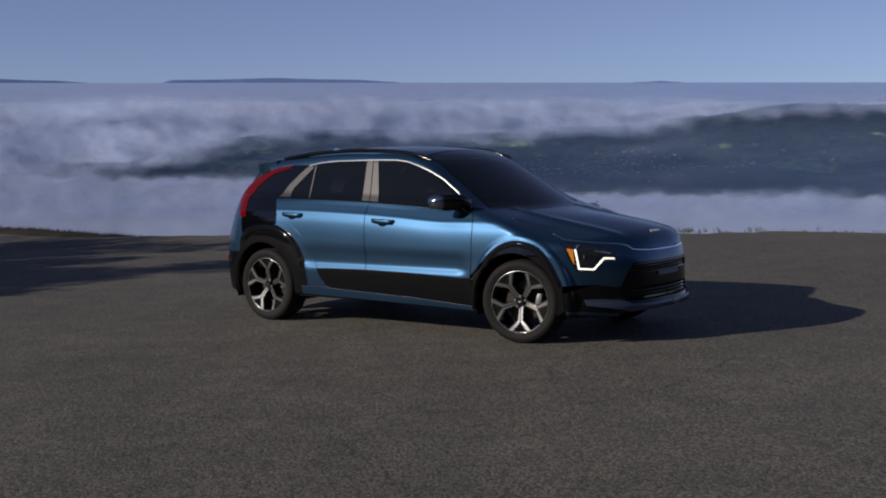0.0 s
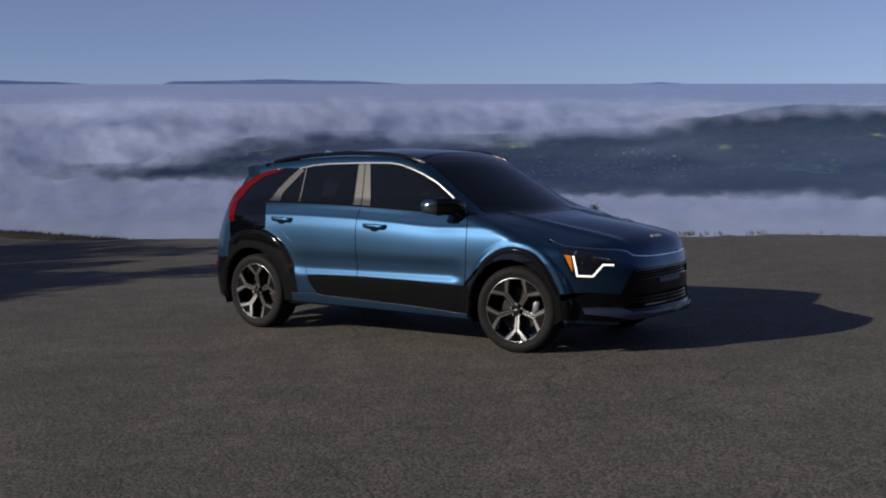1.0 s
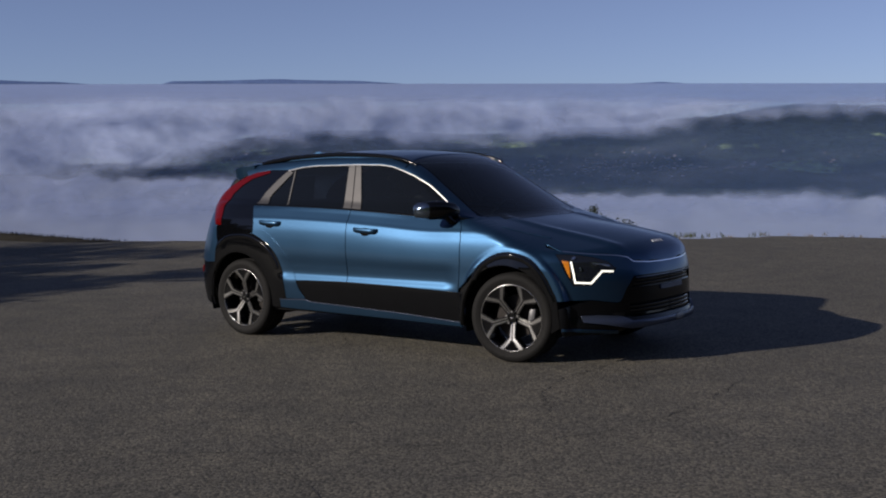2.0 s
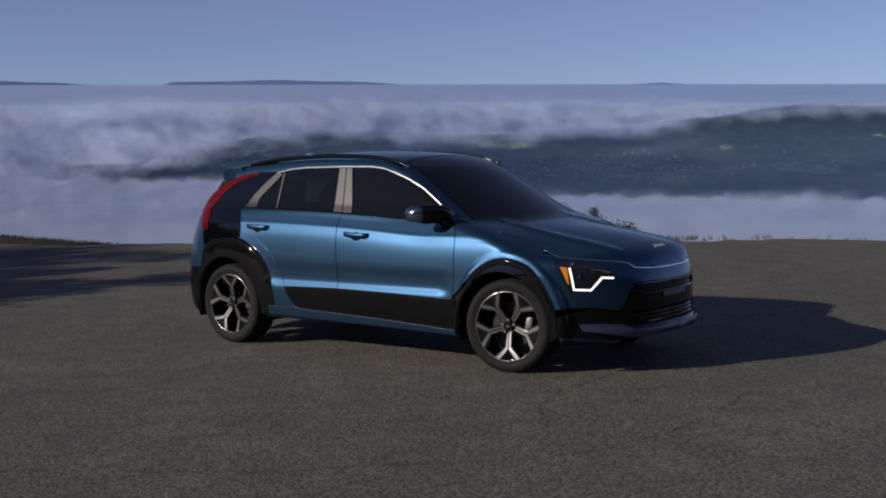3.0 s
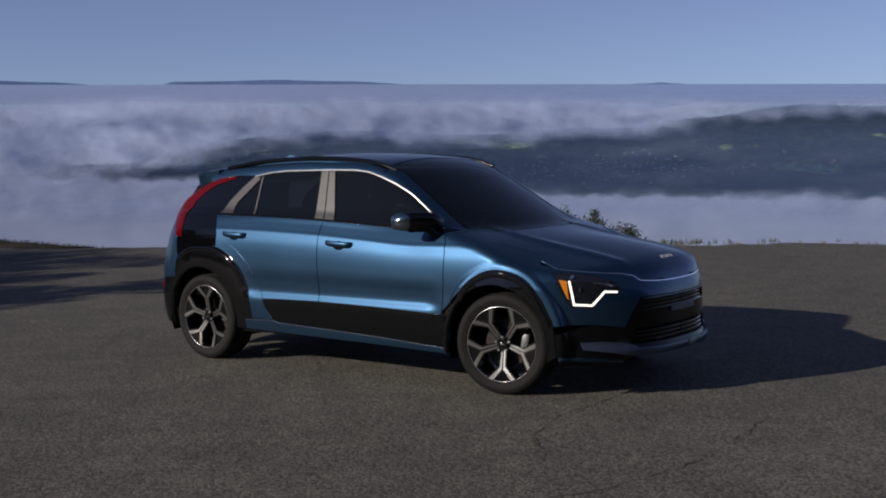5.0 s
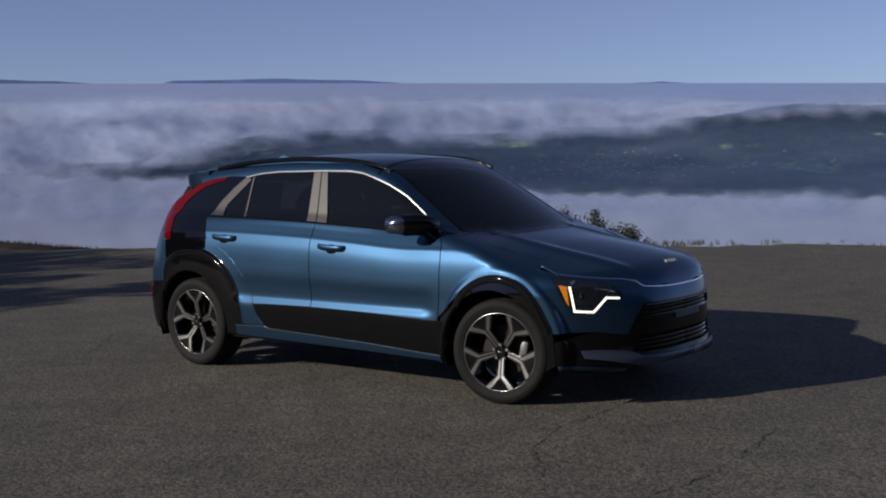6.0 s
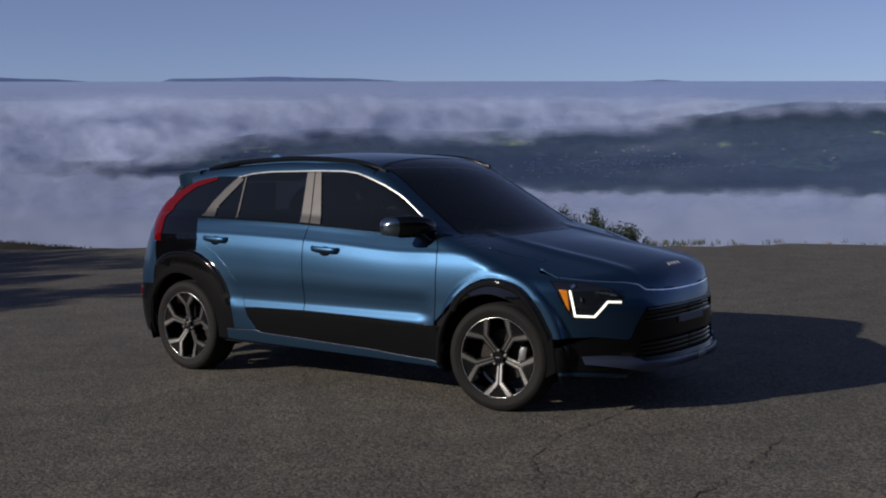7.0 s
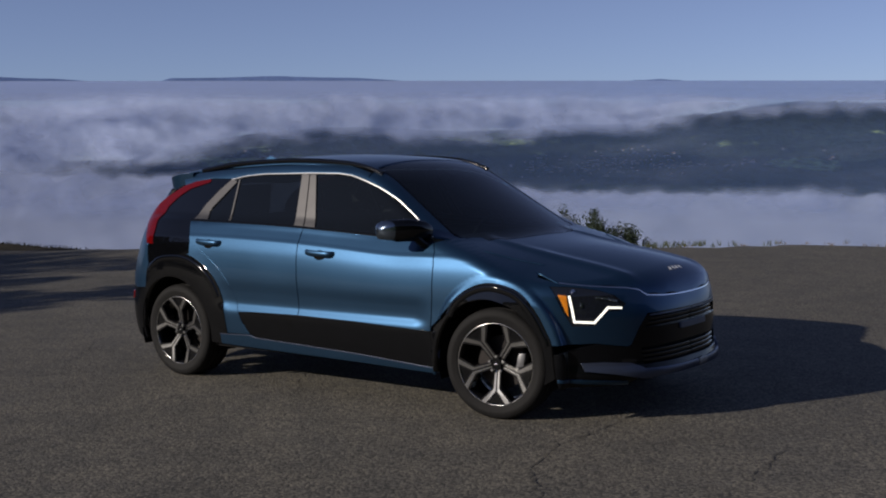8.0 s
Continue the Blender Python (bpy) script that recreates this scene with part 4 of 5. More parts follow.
    for k in range(5):
        a = radians(72 * k + 90)
        if nut_me is None:
            b = bmesh.new()
            q = bmesh.ops.create_cone(b, cap_ends=True, segments=10, radius1=0.010, radius2=0.008, depth=0.018)["verts"]
            bmesh.ops.transform(b, matrix=pose(0, 0, 0, 90), verts=q)
            nut = part("wheel_nut", b, CHROME, wheel)
            nut_me = nut.data
        else:
            nut = put("wheel_nut", nut_me, wheel)
        nut.matrix_basis = pose(0.045 * math.cos(a), -0.086, 0.045 * math.sin(a))
    return wheel


build_car()


# ---- ground ----
CREST = lerp_curve([(-60, 3.0), (-17, 5.5), (-12.1, 5.15), (-10.6, 5.75), (-2.5, 10.6), (-1.65, 11.3), (0, 11.5), (6, 12), (60, 18)])
LEVEL_DIR = (radians(148.6), math.tan(radians(3.295)))  # the hilltop leans from true level towards this bearing


def level(x, y):
    return LEVEL_DIR[1] * (x * math.cos(LEVEL_DIR[0]) + y * math.sin(LEVEL_DIR[0]))


def ground_height(x, y):
    d = y - CREST(x)
    z = np.where(d > 0, -0.55 * (np.sqrt(d * d + 0.16) - 0.4), 0.0)
    z = z + 0.08 * np.exp(-((d + 0.3) / 1.6) ** 2) * np.clip((-6 - x) / 3, 0, 1)
    r = np.hypot(x, y + 8)
    z = z + np.where((d <= 0) & (r > 45), -(np.sqrt((r - 45) ** 2 + 400) - 20) * 0.18, 0)
    far = level(x, y) - 300
    z = np.where(r > 60, np.maximum(z, far), z)
    return np.where(r > 3500, far, z)


def asphalt():
    m = bpy.data.materials.new("asphalt")
    m.use_nodes = True
    n, link = m.node_tree.nodes, m.node_tree.links.new
    b = n["Principled BSDF"]
    co = n.new("ShaderNodeNewGeometry").outputs["Position"]

    def noise_of(scale, detail=4.0, rough=0.6):
        t = n.new("ShaderNodeTexNoise")
        t.inputs["Scale"].default_value, t.inputs["Detail"].default_value, t.inputs["Roughness"].default_value = scale, detail, rough
        link(co, t.inputs["Vector"])
        return t.outputs["Fac"]

    def ramp_of(src, p0, c0, p1, c1):
        r = n.new("ShaderNodeValToRGB")
        r.color_ramp.elements[0].position, r.color_ramp.elements[1].position = p0, p1
        r.color_ramp.elements[0].color, r.color_ramp.elements[1].color = (*c0, 1), (*c1, 1)
        link(src, r.inputs[0])
        return r.outputs[0]

    def mix_of(kind, fac, a, b2):
        x = n.new("ShaderNodeMix")
        x.data_type, x.blend_type = "RGBA", kind
        if isinstance(fac, float):
            x.inputs["Factor"].default_value = fac
        else:
            link(fac, x.inputs["Factor"])
        link(a, x.inputs["A"])
        link(b2, x.inputs["B"])
        return x.outputs["Result"]

    stones = n.new("ShaderNodeTexVoronoi")
    stones.inputs["Scale"].default_value = 75
    link(co, stones.inputs["Vector"])
    wide = ramp_of(noise_of(0.35), 0.35, (0.079, 0.075, 0.066), 0.65, (0.103, 0.097, 0.085))
    blot = ramp_of(noise_of(2.6, 6), 0.38, (0.84, 0.84, 0.85), 0.62, (1.08, 1.06, 1.03))
    chips = n.new("ShaderNodeSeparateColor")
    link(stones.outputs["Color"], chips.inputs[0])
    grit = ramp_of(chips.outputs[0], 0.12, (0.46, 0.46, 0.47), 0.95, (1.62, 1.58, 1.50))
    fine = ramp_of(noise_of(58, 5, 0.8), 0.36, (0.62, 0.62, 0.62), 0.66, (1.36, 1.35, 1.33))
    colour = mix_of("MULTIPLY", 1.0, mix_of("MULTIPLY", 1.0, mix_of("MULTIPLY", 1.0, wide, blot), grit), fine)
    link(colour, b.inputs["Base Color"])
    b.inputs["Roughness"].default_value = 0.86
    b.inputs["Specular IOR Level"].default_value = 0.35
    relief = n.new("ShaderNodeBump")
    relief.inputs["Strength"].default_value, relief.inputs["Distance"].default_value = 0.7, 0.004
    link(stones.outputs["Distance"], relief.inputs["Height"])
    relief.invert = True
    link(relief.outputs[0], b.inputs["Normal"])
    return m


ASPHALT = asphalt()
SEAM = material("crack_shadow", (0.040, 0.037, 0.033), 0.9, 0.0, 0.3, 20)
SOIL = material("dry_soil", (0.16, 0.115, 0.07), 0.95, 0.0, 0.35, 3.0, 0.6, 60, specular=0.1)
VALLEY = material("dark_slope", (0.05, 0.055, 0.035), 0.95, 0.0, 0.4, 0.05, specular=0.1)


def build_ground():
    turns = 420
    radii = [0.0]
    r = 0.5
    while r < 4900:
        radii.append(r)
        r *= 1.035
    radii.append(4900)
    verts, faces = [(0, 0, 0)], []
    for r in radii[1:]:
        a = np.arange(turns) * 2 * np.pi / turns
        x, y = r * np.cos(a), r * np.sin(a)
        z = ground_height(x, y)
        if 2 < r < 40:
            z = z + np.array([0.012 * noise.noise((u * 0.35, v * 0.35, 3.0)) for u, v in zip(x, y)]) * np.clip((np.hypot(x, y) - 4) / 4, 0, 1)
        verts += list(zip(x.tolist(), y.tolist(), z.tolist()))
    faces += [(0, 1 + k, 1 + (k + 1) % turns) for k in range(turns)]
    for j in range(len(radii) - 2):
        p, q = 1 + j * turns, 1 + (j + 1) * turns
        faces += [(p + k, q + k, q + (k + 1) % turns, p + (k + 1) % turns) for k in range(turns)]
    me = mesh_of("ground", verts, faces, ASPHALT)
    me.materials.append(SOIL)
    me.materials.append(VALLEY)
    mids = np.array([np.mean([verts[i] for i in f], axis=0) for f in faces])
    d = mids[:, 1] - CREST(mids[:, 0])
    kind = np.where(d > 0.1, 1, 0)
    kind = np.where(np.hypot(mids[:, 0], mids[:, 1]) > 70, 2, kind)
    me.polygons.foreach_set("material_index", kind.astype(np.int32))
    tagged(put("ground", me), "worn grey asphalt hilltop with sparse cracks", "ground", kind="structure")


build_ground()


def build_crack(points, width):
    """A jagged dark seam in the asphalt."""
    line = curve_points([(x, y, 0) for x, y in points], 9)
    left, right = [], []
    for i, p in enumerate(line):
        way = line[min(i + 1, len(line) - 1)] - line[max(i - 1, 0)]
        n = np.array([-way[1], way[0], 0]) / (np.linalg.norm(way) + 1e-9)
        w = 0.65 * width * (0.2 + 1.2 * random.random()) * (0.25 if i in (0, len(line) - 1) else 1)
        p = p + n * random.uniform(-0.022, 0.022)
        left.append((p[0] + n[0] * w, p[1] + n[1] * w, 0.004))
        right.append((p[0] - n[0] * w, p[1] - n[1] * w, 0.004))
    k = len(left)
    me = mesh_of("pavement_crack", left + right, [(i, i + 1, k + i + 1, k + i) for i in range(k - 1)], SEAM)
    tagged(put("pavement_crack", me), "thin jagged dark crack across the asphalt", "crack", "cracks in the asphalt", "structure")


for points, width in (([(2.02, -0.53), (2.0, -0.95), (2.0, -1.18), (2.07, -1.42), (2.16, -1.7), (2.29, -1.86), (2.51, -2.12)], 0.006),
                      ([(3.02, -0.6), (3.10, -1.22), (3.12, -1.70), (2.97, -2.47), (2.66, -2.89), (2.22, -3.28), (1.83, -3.66), (1.2, -4.05), (0.62, -4.42)], 0.006),
                      ([(1.86, -1.34), (1.53, -1.88), (1.36, -2.22), (1.25, -2.57), (0.7, -3.1)], 0.004),
                      ([(2.09, -1.09), (2.48, -0.82), (2.86, -0.13), (3.27, 0.06), (4.2, 0.5)], 0.004),
                      ([(-0.72, -0.25), (-0.32, -0.75), (-0.08, -1.05)], 0.005),
                      ([(2.1, -3.91), (2.67, -4.19), (3.24, -4.54)], 0.006),
                      ([(1.6, 4.6), (2.4, 4.3), (3.6, 4.8)], 0.006), ([(-3.2, -0.2), (-2.6, -0.9), (-2.5, -1.5)], 0.004)):
    build_crack(points, width)


# ---- the distance: valley fog, hills, far ranges ----
EYE = (6.0, -7.6, 1.53)  # the lookout from which bearings and drops are counted
AHEAD = 127.33           # bearing of the view, degrees from the x axis


def afar(b, drop, r):
    """A place r metres off, b degrees right of the view, drop below the true horizon (as a slope)."""
    a = np.radians(AHEAD - b)
    x, y = r * np.cos(a), r * np.sin(a)
    return np.stack([EYE[0] + x, EYE[1] + y, EYE[2] + level(x, y) - drop * r], -1)


def rolling(b, r, size, seed, octaves=5):
    """Fractal noise over the land, lumps of that size in metres."""
    a = np.radians(b)
    px, py = r * np.sin(a) / size, r * np.cos(a) / size
    return np.array([noise.fractal((u, v, seed), 0.9, 2.1, octaves) for u, v in zip(px.ravel(), py.ravel())]).reshape(px.shape)


def sheet(name, places, mat, thick=None):
    rows, cols = places.shape[:2]
    faces = [(j * cols + i, j * cols + i + 1, (j + 1) * cols + i + 1, (j + 1) * cols + i) for j in range(rows - 1) for i in range(cols - 1)]
    me = mesh_of(name, places.reshape(-1, 3).tolist(), faces, mat)
    if thick is not None:
        me.attributes.new("thick", "FLOAT", "POINT").data.foreach_set("value", np.ascontiguousarray(thick.ravel(), dtype=np.float32))
    return put(name, me)


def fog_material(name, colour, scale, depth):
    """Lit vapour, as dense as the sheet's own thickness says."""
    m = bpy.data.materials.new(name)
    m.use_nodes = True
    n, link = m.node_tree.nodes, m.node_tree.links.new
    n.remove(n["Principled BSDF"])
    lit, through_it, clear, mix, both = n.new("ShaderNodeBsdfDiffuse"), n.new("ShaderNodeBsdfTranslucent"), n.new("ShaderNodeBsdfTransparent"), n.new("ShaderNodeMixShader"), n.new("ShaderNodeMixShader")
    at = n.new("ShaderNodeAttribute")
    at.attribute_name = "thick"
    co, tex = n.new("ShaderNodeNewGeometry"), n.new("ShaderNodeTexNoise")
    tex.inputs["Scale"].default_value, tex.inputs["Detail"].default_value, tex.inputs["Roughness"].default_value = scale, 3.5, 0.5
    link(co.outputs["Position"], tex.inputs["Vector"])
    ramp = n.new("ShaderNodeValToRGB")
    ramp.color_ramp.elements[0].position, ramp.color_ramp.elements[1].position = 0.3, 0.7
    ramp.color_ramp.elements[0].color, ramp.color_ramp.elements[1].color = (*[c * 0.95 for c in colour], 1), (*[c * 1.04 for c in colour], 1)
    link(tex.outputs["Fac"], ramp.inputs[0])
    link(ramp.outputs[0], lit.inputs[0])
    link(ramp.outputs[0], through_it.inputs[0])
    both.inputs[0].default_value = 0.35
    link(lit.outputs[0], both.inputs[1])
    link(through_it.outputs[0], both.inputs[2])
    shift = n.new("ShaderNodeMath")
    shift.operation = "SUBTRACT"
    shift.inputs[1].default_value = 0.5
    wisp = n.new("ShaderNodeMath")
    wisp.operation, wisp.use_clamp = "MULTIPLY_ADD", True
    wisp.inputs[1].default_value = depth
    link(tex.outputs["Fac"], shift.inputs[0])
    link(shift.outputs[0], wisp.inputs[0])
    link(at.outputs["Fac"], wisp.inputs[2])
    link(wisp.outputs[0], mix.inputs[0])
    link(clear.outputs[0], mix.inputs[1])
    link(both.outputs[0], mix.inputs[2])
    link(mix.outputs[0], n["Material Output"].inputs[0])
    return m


def land_material():
    m = bpy.data.materials.new("wooded_hills")
    m.use_nodes = True
    n, link = m.node_tree.nodes, m.node_tree.links.new
    b = n["Principled BSDF"]
    co = n.new("ShaderNodeNewGeometry").outputs["Position"]

    def noise_of(scale, detail, rough=0.55):
        t = n.new("ShaderNodeTexNoise")
        t.inputs["Scale"].default_value, t.inputs["Detail"].default_value, t.inputs["Roughness"].default_value = scale, detail, rough
        link(co, t.inputs["Vector"])
        return t.outputs["Fac"]

    field = n.new("ShaderNodeValToRGB")
    field.color_ramp.elements[0].position, field.color_ramp.elements[1].position = 0.58, 0.66
    field.color_ramp.elements[0].color, field.color_ramp.elements[1].color = (0.010, 0.017, 0.013, 1), (0.19, 0.25, 0.11, 1)
    open_land = n.new("ShaderNodeAttribute")
    open_land.attribute_name = "meadow"
    patch = n.new("ShaderNodeMath")
    patch.operation = "MULTIPLY_ADD"
    patch.inputs[1].default_value = 0.165
    link(open_land.outputs["Fac"], patch.inputs[0])
    link(noise_of(0.0065, 7, 0.62), patch.inputs[2])
    link(patch.outputs[0], field.inputs[0])
    wood = n.new("ShaderNodeValToRGB")
    wood.color_ramp.elements[0].position, wood.color_ramp.elements[1].position = 0.35, 0.66
    wood.color_ramp.elements[0].color, wood.color_ramp.elements[1].color = (0.14, 0.16, 0.2, 1), (1.55, 1.55, 1.4, 1)
    link(noise_of(0.045, 6, 0.7), wood.inputs[0])
    mix = n.new("ShaderNodeMix")
    mix.data_type, mix.blend_type = "RGBA", "MULTIPLY"
    mix.inputs["Factor"].default_value = 1.0
    link(field.outputs[0], mix.inputs["A"])
    link(wood.outputs[0], mix.inputs["B"])
    link(mix.outputs["Result"], b.inputs["Base Color"])
    b.inputs["Roughness"].default_value = 0.95
    b.inputs["Specular IOR Level"].default_value = 0.1
    relief = n.new("ShaderNodeBump")
    relief.inputs["Strength"].default_value, relief.inputs["Distance"].default_value = 1.0, 24.0
    link(noise_of(0.03, 5), relief.inputs["Height"])
    link(relief.outputs[0], b.inputs["Normal"])
    return m


LAND = land_material()
# the haze's blue dimming is put into these colours; fog itself is white
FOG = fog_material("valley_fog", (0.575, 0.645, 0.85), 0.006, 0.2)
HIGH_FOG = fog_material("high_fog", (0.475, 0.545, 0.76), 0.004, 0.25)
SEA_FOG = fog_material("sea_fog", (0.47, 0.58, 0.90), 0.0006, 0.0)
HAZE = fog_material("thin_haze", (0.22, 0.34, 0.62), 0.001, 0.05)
# the blue of distance haze is put into this colour
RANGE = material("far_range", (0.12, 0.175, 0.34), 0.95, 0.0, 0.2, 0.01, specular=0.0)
RIDGE = lerp_curve([(-28, 0.10), (-17, 0.080), (-15, 0.0655), (-12.5, 0.0530), (-10, 0.0450), (-7.4, 0.0400), (-4.8, 0.0372), (-2, 0.0385), (0, 0.0403), (3, 0.0389), (5.65, 0.0350),
                    (8.2, 0.0345), (10.8, 0.0270), (12.4, 0.0235), (14.0, 0.0200), (15.75, 0.0175), (18, 0.0172), (20, 0.0165), (28, 0.016)])
BANK_TOP = lerp_curve([(-28, 0.069), (-20, 0.069), (-17, 0.0705), (-15, 0.0735), (-9, 0.076), (0, 0.086), (6, 0.0885), (13, 0.0875), (17, 0.0865), (28, 0.088)])
CLOUD_FOOT = lerp_curve([(-28, 0.078), (-20, 0.075), (-16, 0.062), (-13.7, 0.053), (-11.7, 0.048), (-10, 0.044), (-7.4, 0.0365), (-4.8, 0.0350), (-2, 0.0390), (0, 0.0385), (3, 0.0340),
                         (5.65, 0.0320), (8.2, 0.0290), (9.5, 0.0250), (11, 0.0200), (14, 0.0185), (20, 0.0170), (28, 0.016)])


def land_drop(b, s):
    r = 1450 + 1750 * s
    rise = np.clip(s / 0.8, 0, 1)
    d = 0.14 + (RIDGE(b) - 0.14) * rise ** 0.8
    d = d + np.maximum(0, s - 0.8) * 0.09
    return d, r


MEADOWS = ((-9.2, 0.0665, 2.6, 0.006), (-11.6, 0.061, 1.4, 0.003), (-7.0, 0.0665, 1.4, 0.006), (-13.6, 0.062, 1.2, 0.003), (-8.6, 0.0535, 1.2, 0.002), (2.6, 0.046, 1.6, 0.006), (0.4, 0.046, 1.2, 0.003),
           (16.9, 0.0665, 1.7, 0.0038), (15.3, 0.063, 0.9, 0.002), (-4.5, 0.062, 1.0, 0.004), (4.2, 0.058, 0.7, 0.002))


def build_land():
    b, s = np.meshgrid(np.linspace(-27, 27, 430), np.linspace(0, 1, 80))
    d, r = land_drop(b, s)
    folds = np.abs(rolling(b, r, 420, 4.0)) * 0.9 + rolling(b, r, 150, 7.0, 3) * 0.25
    d = d + (folds - 0.25) * 0.014 * np.sin(np.pi * np.clip(s / 0.82, 0, 1)) ** 0.7 + 0.0024 * rolling(b, r, 60, 2.0, 5)
    hills = sheet("distant_hills", afar(b, d, r), LAND)
    meadow = np.full(b.shape, -0.40)
    for mb, md, wb, wd in MEADOWS:
        meadow = meadow + 1.5 * np.exp(-((b - mb) / wb) ** 2 - ((d - md) / wd) ** 2)
    hills.data.attributes.new("meadow", "FLOAT", "POINT").data.foreach_set("value", np.ascontiguousarray(meadow.ravel(), dtype=np.float32))
    tagged(hills, "dark wooded hills with green meadows above the fog", "hills", kind="structure")
    return b, s, d, r


LAND_GRID = build_land()


def billows(b, d, size, seed, flat=0.55, octaves=5):
    """Fractal lumps that look alike from the lookout at every distance, size in degrees."""
    return np.array([noise.fractal((p / size, math.degrees(q) / (size * flat), seed), 0.95, 2.1, octaves) for p, q in zip(b.ravel(), d.ravel())]).reshape(b.shape)


def slope_range(b, d):
    """How far off the hillside lies, by bearing and drop."""
    crest = RIDGE(b)
    rise = np.clip((0.14 - d) / (0.14 - crest), 0, 1) ** 1.25
    return 1450 + 1400 * rise


def soft_step(x):
    x = np.clip(x, 0, 1)
    return x * x * (3 - 2 * x)


def build_fog():
    # the low bank that fills the valley before the hills, and the loose vapour on its far rim
    for k, (grow, top, soft) in enumerate(((0.95, 0.0, 0.007), (0.935, -0.0035, 0.012))):
        b, v = np.meshgrid(np.linspace(-28, 28, 460), np.linspace(0, 1, 150))
        d = 0.17 + (0.050 - 0.17) * v
        lump = billows(b, d, 5.0, 1.5 + k, 0.5, 3)
        r = smin(181 / d * (1 + 0.022 * lump), slope_range(b, d) - 40, 160) * grow
        edge = BANK_TOP(b) + top + 0.0035 * billows(b, d, 1.3, 6.0 + k, 0.7)
        thick = soft_step((d - edge + soft * 0.3) / soft)
        if k:
            thick = thick * soft_step((0.112 - d) / 0.02) * np.clip(0.42 + 0.55 * billows(b, d, 2.2, 12.0, 0.6), 0, 0.9)
        else:
            thick = thick * 1.3
        tagged(sheet("fog_bank", afar(b, d, r), FOG, thick), "white morning fog filling the valley", "fog", "layers of valley fog", "structure")
    # the fog sea that runs out to the horizon
    b, q = np.meshgrid(np.linspace(-28, 28, 120), np.linspace(0, 1, 60))
    r = 3500 + 1370 * q
    d = 0.0002 + 0.0150 * (1 - q) ** 1.5
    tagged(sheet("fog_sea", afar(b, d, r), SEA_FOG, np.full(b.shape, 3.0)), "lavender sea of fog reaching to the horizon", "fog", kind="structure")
    # its near rim: rounded heads of cloud that spill over the ridge
    for k, (grow, shift, much) in enumerate(((1.0, 0.0, 1.0), (0.965, 0.004, 0.62))):
        b, v = np.meshgrid(np.linspace(-28, 28, 560), np.linspace(0, 1, 150))
        d = 0.006 + 0.077 * v
        foot = np.maximum(CLOUD_FOOT(b), np.minimum(RIDGE(b), 0.06) + 0.0030 * np.clip((13 - b) / 5, 0.1, 1)) + shift
        big, small = billows(b, d, 3.4, 21.0 + k, 0.55, 3), billows(b, d, 1.1, 31.0 + k, 0.7, 4)
        under_side = np.clip(1 - (foot - d) / 0.020, 0, 1)
        r = np.where(d > RIDGE(b), slope_range(b, d) - 110, 2740 + 6000 * np.maximum(RIDGE(b) - d, 0))
        r = r * (1 - 0.008 * big - 0.0012 * small) * grow
        r = np.minimum(r, slope_range(b, np.maximum(d, RIDGE(b))) - 40 + 4000 * (d < RIDGE(b)))
        width = 0.013 + 0.006 * np.clip((b - 8) / 4, 0, 1) + 0.012 * np.clip((-b - 9) / 5, 0, 1)
        thick = soft_step(0.5 + (foot - d) / width + 0.42 * big + 0.22 * small)
        thick = thick * soft_step((d - 0.0065) / (0.017 + 0.008 * big)) * much
        if k:
            thick = thick * np.clip(0.55 + 1.0 * billows(b, d, 2.4, 44.0, 0.6), 0, 1)
        tagged(sheet("cloud_rim", afar(b, d, r), HIGH_FOG, thick * 1.15), "soft heads of cloud spilling over the far ridge", "cloud", "heads of cloud", "structure")
    # a blue tinted sheet paints thin haze before the hills
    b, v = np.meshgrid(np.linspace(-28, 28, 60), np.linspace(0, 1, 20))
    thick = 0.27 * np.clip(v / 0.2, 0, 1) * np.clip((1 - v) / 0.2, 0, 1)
    tagged(sheet("haze", afar(b, 0.20 * (1 - v), np.full(b.shape, 880.0)), HAZE, thick), "blue tinted sheet for thin haze over the valley", "haze", kind="structure")
    # a second sheet, thicker to the right to darken the far fog
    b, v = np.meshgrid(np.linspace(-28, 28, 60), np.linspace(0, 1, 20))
    tagged(sheet("haze", afar(b, 0.030 * (1 - v) + 0.0002, np.full(b.shape, 2700.0)), HAZE, (0.10 + 0.32 * np.clip((b + 4) / 16, 0, 1)) * soft_step(v / 0.7)), "thin blue haze sheet that darkens the far fog", "haze", kind="structure")
    # ranges on the horizon, with the haze's blue painted into their colour
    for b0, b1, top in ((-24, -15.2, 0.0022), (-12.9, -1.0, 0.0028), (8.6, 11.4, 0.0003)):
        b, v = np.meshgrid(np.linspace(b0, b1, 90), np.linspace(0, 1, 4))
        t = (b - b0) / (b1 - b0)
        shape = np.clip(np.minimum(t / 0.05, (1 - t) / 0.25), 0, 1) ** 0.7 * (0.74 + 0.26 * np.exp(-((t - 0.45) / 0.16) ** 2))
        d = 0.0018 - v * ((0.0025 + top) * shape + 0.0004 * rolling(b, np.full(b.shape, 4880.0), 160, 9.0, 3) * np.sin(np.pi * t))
        tagged(sheet("far_range", afar(b, d, np.full(b.shape, 4885.0) + 30 * v), RANGE), "low mountain range on the horizon, tinted blue for haze", "mountains", "ranges on the horizon", "structure")


build_fog()

HOUSE_WALL = material("house_wall", (0.19, 0.20, 0.215), 0.8, 0.0, 0.2, 0.3)
HOUSE_ROOF = material("house_roof", (0.17, 0.10, 0.085), 0.85, 0.0, 0.4, 0.3)


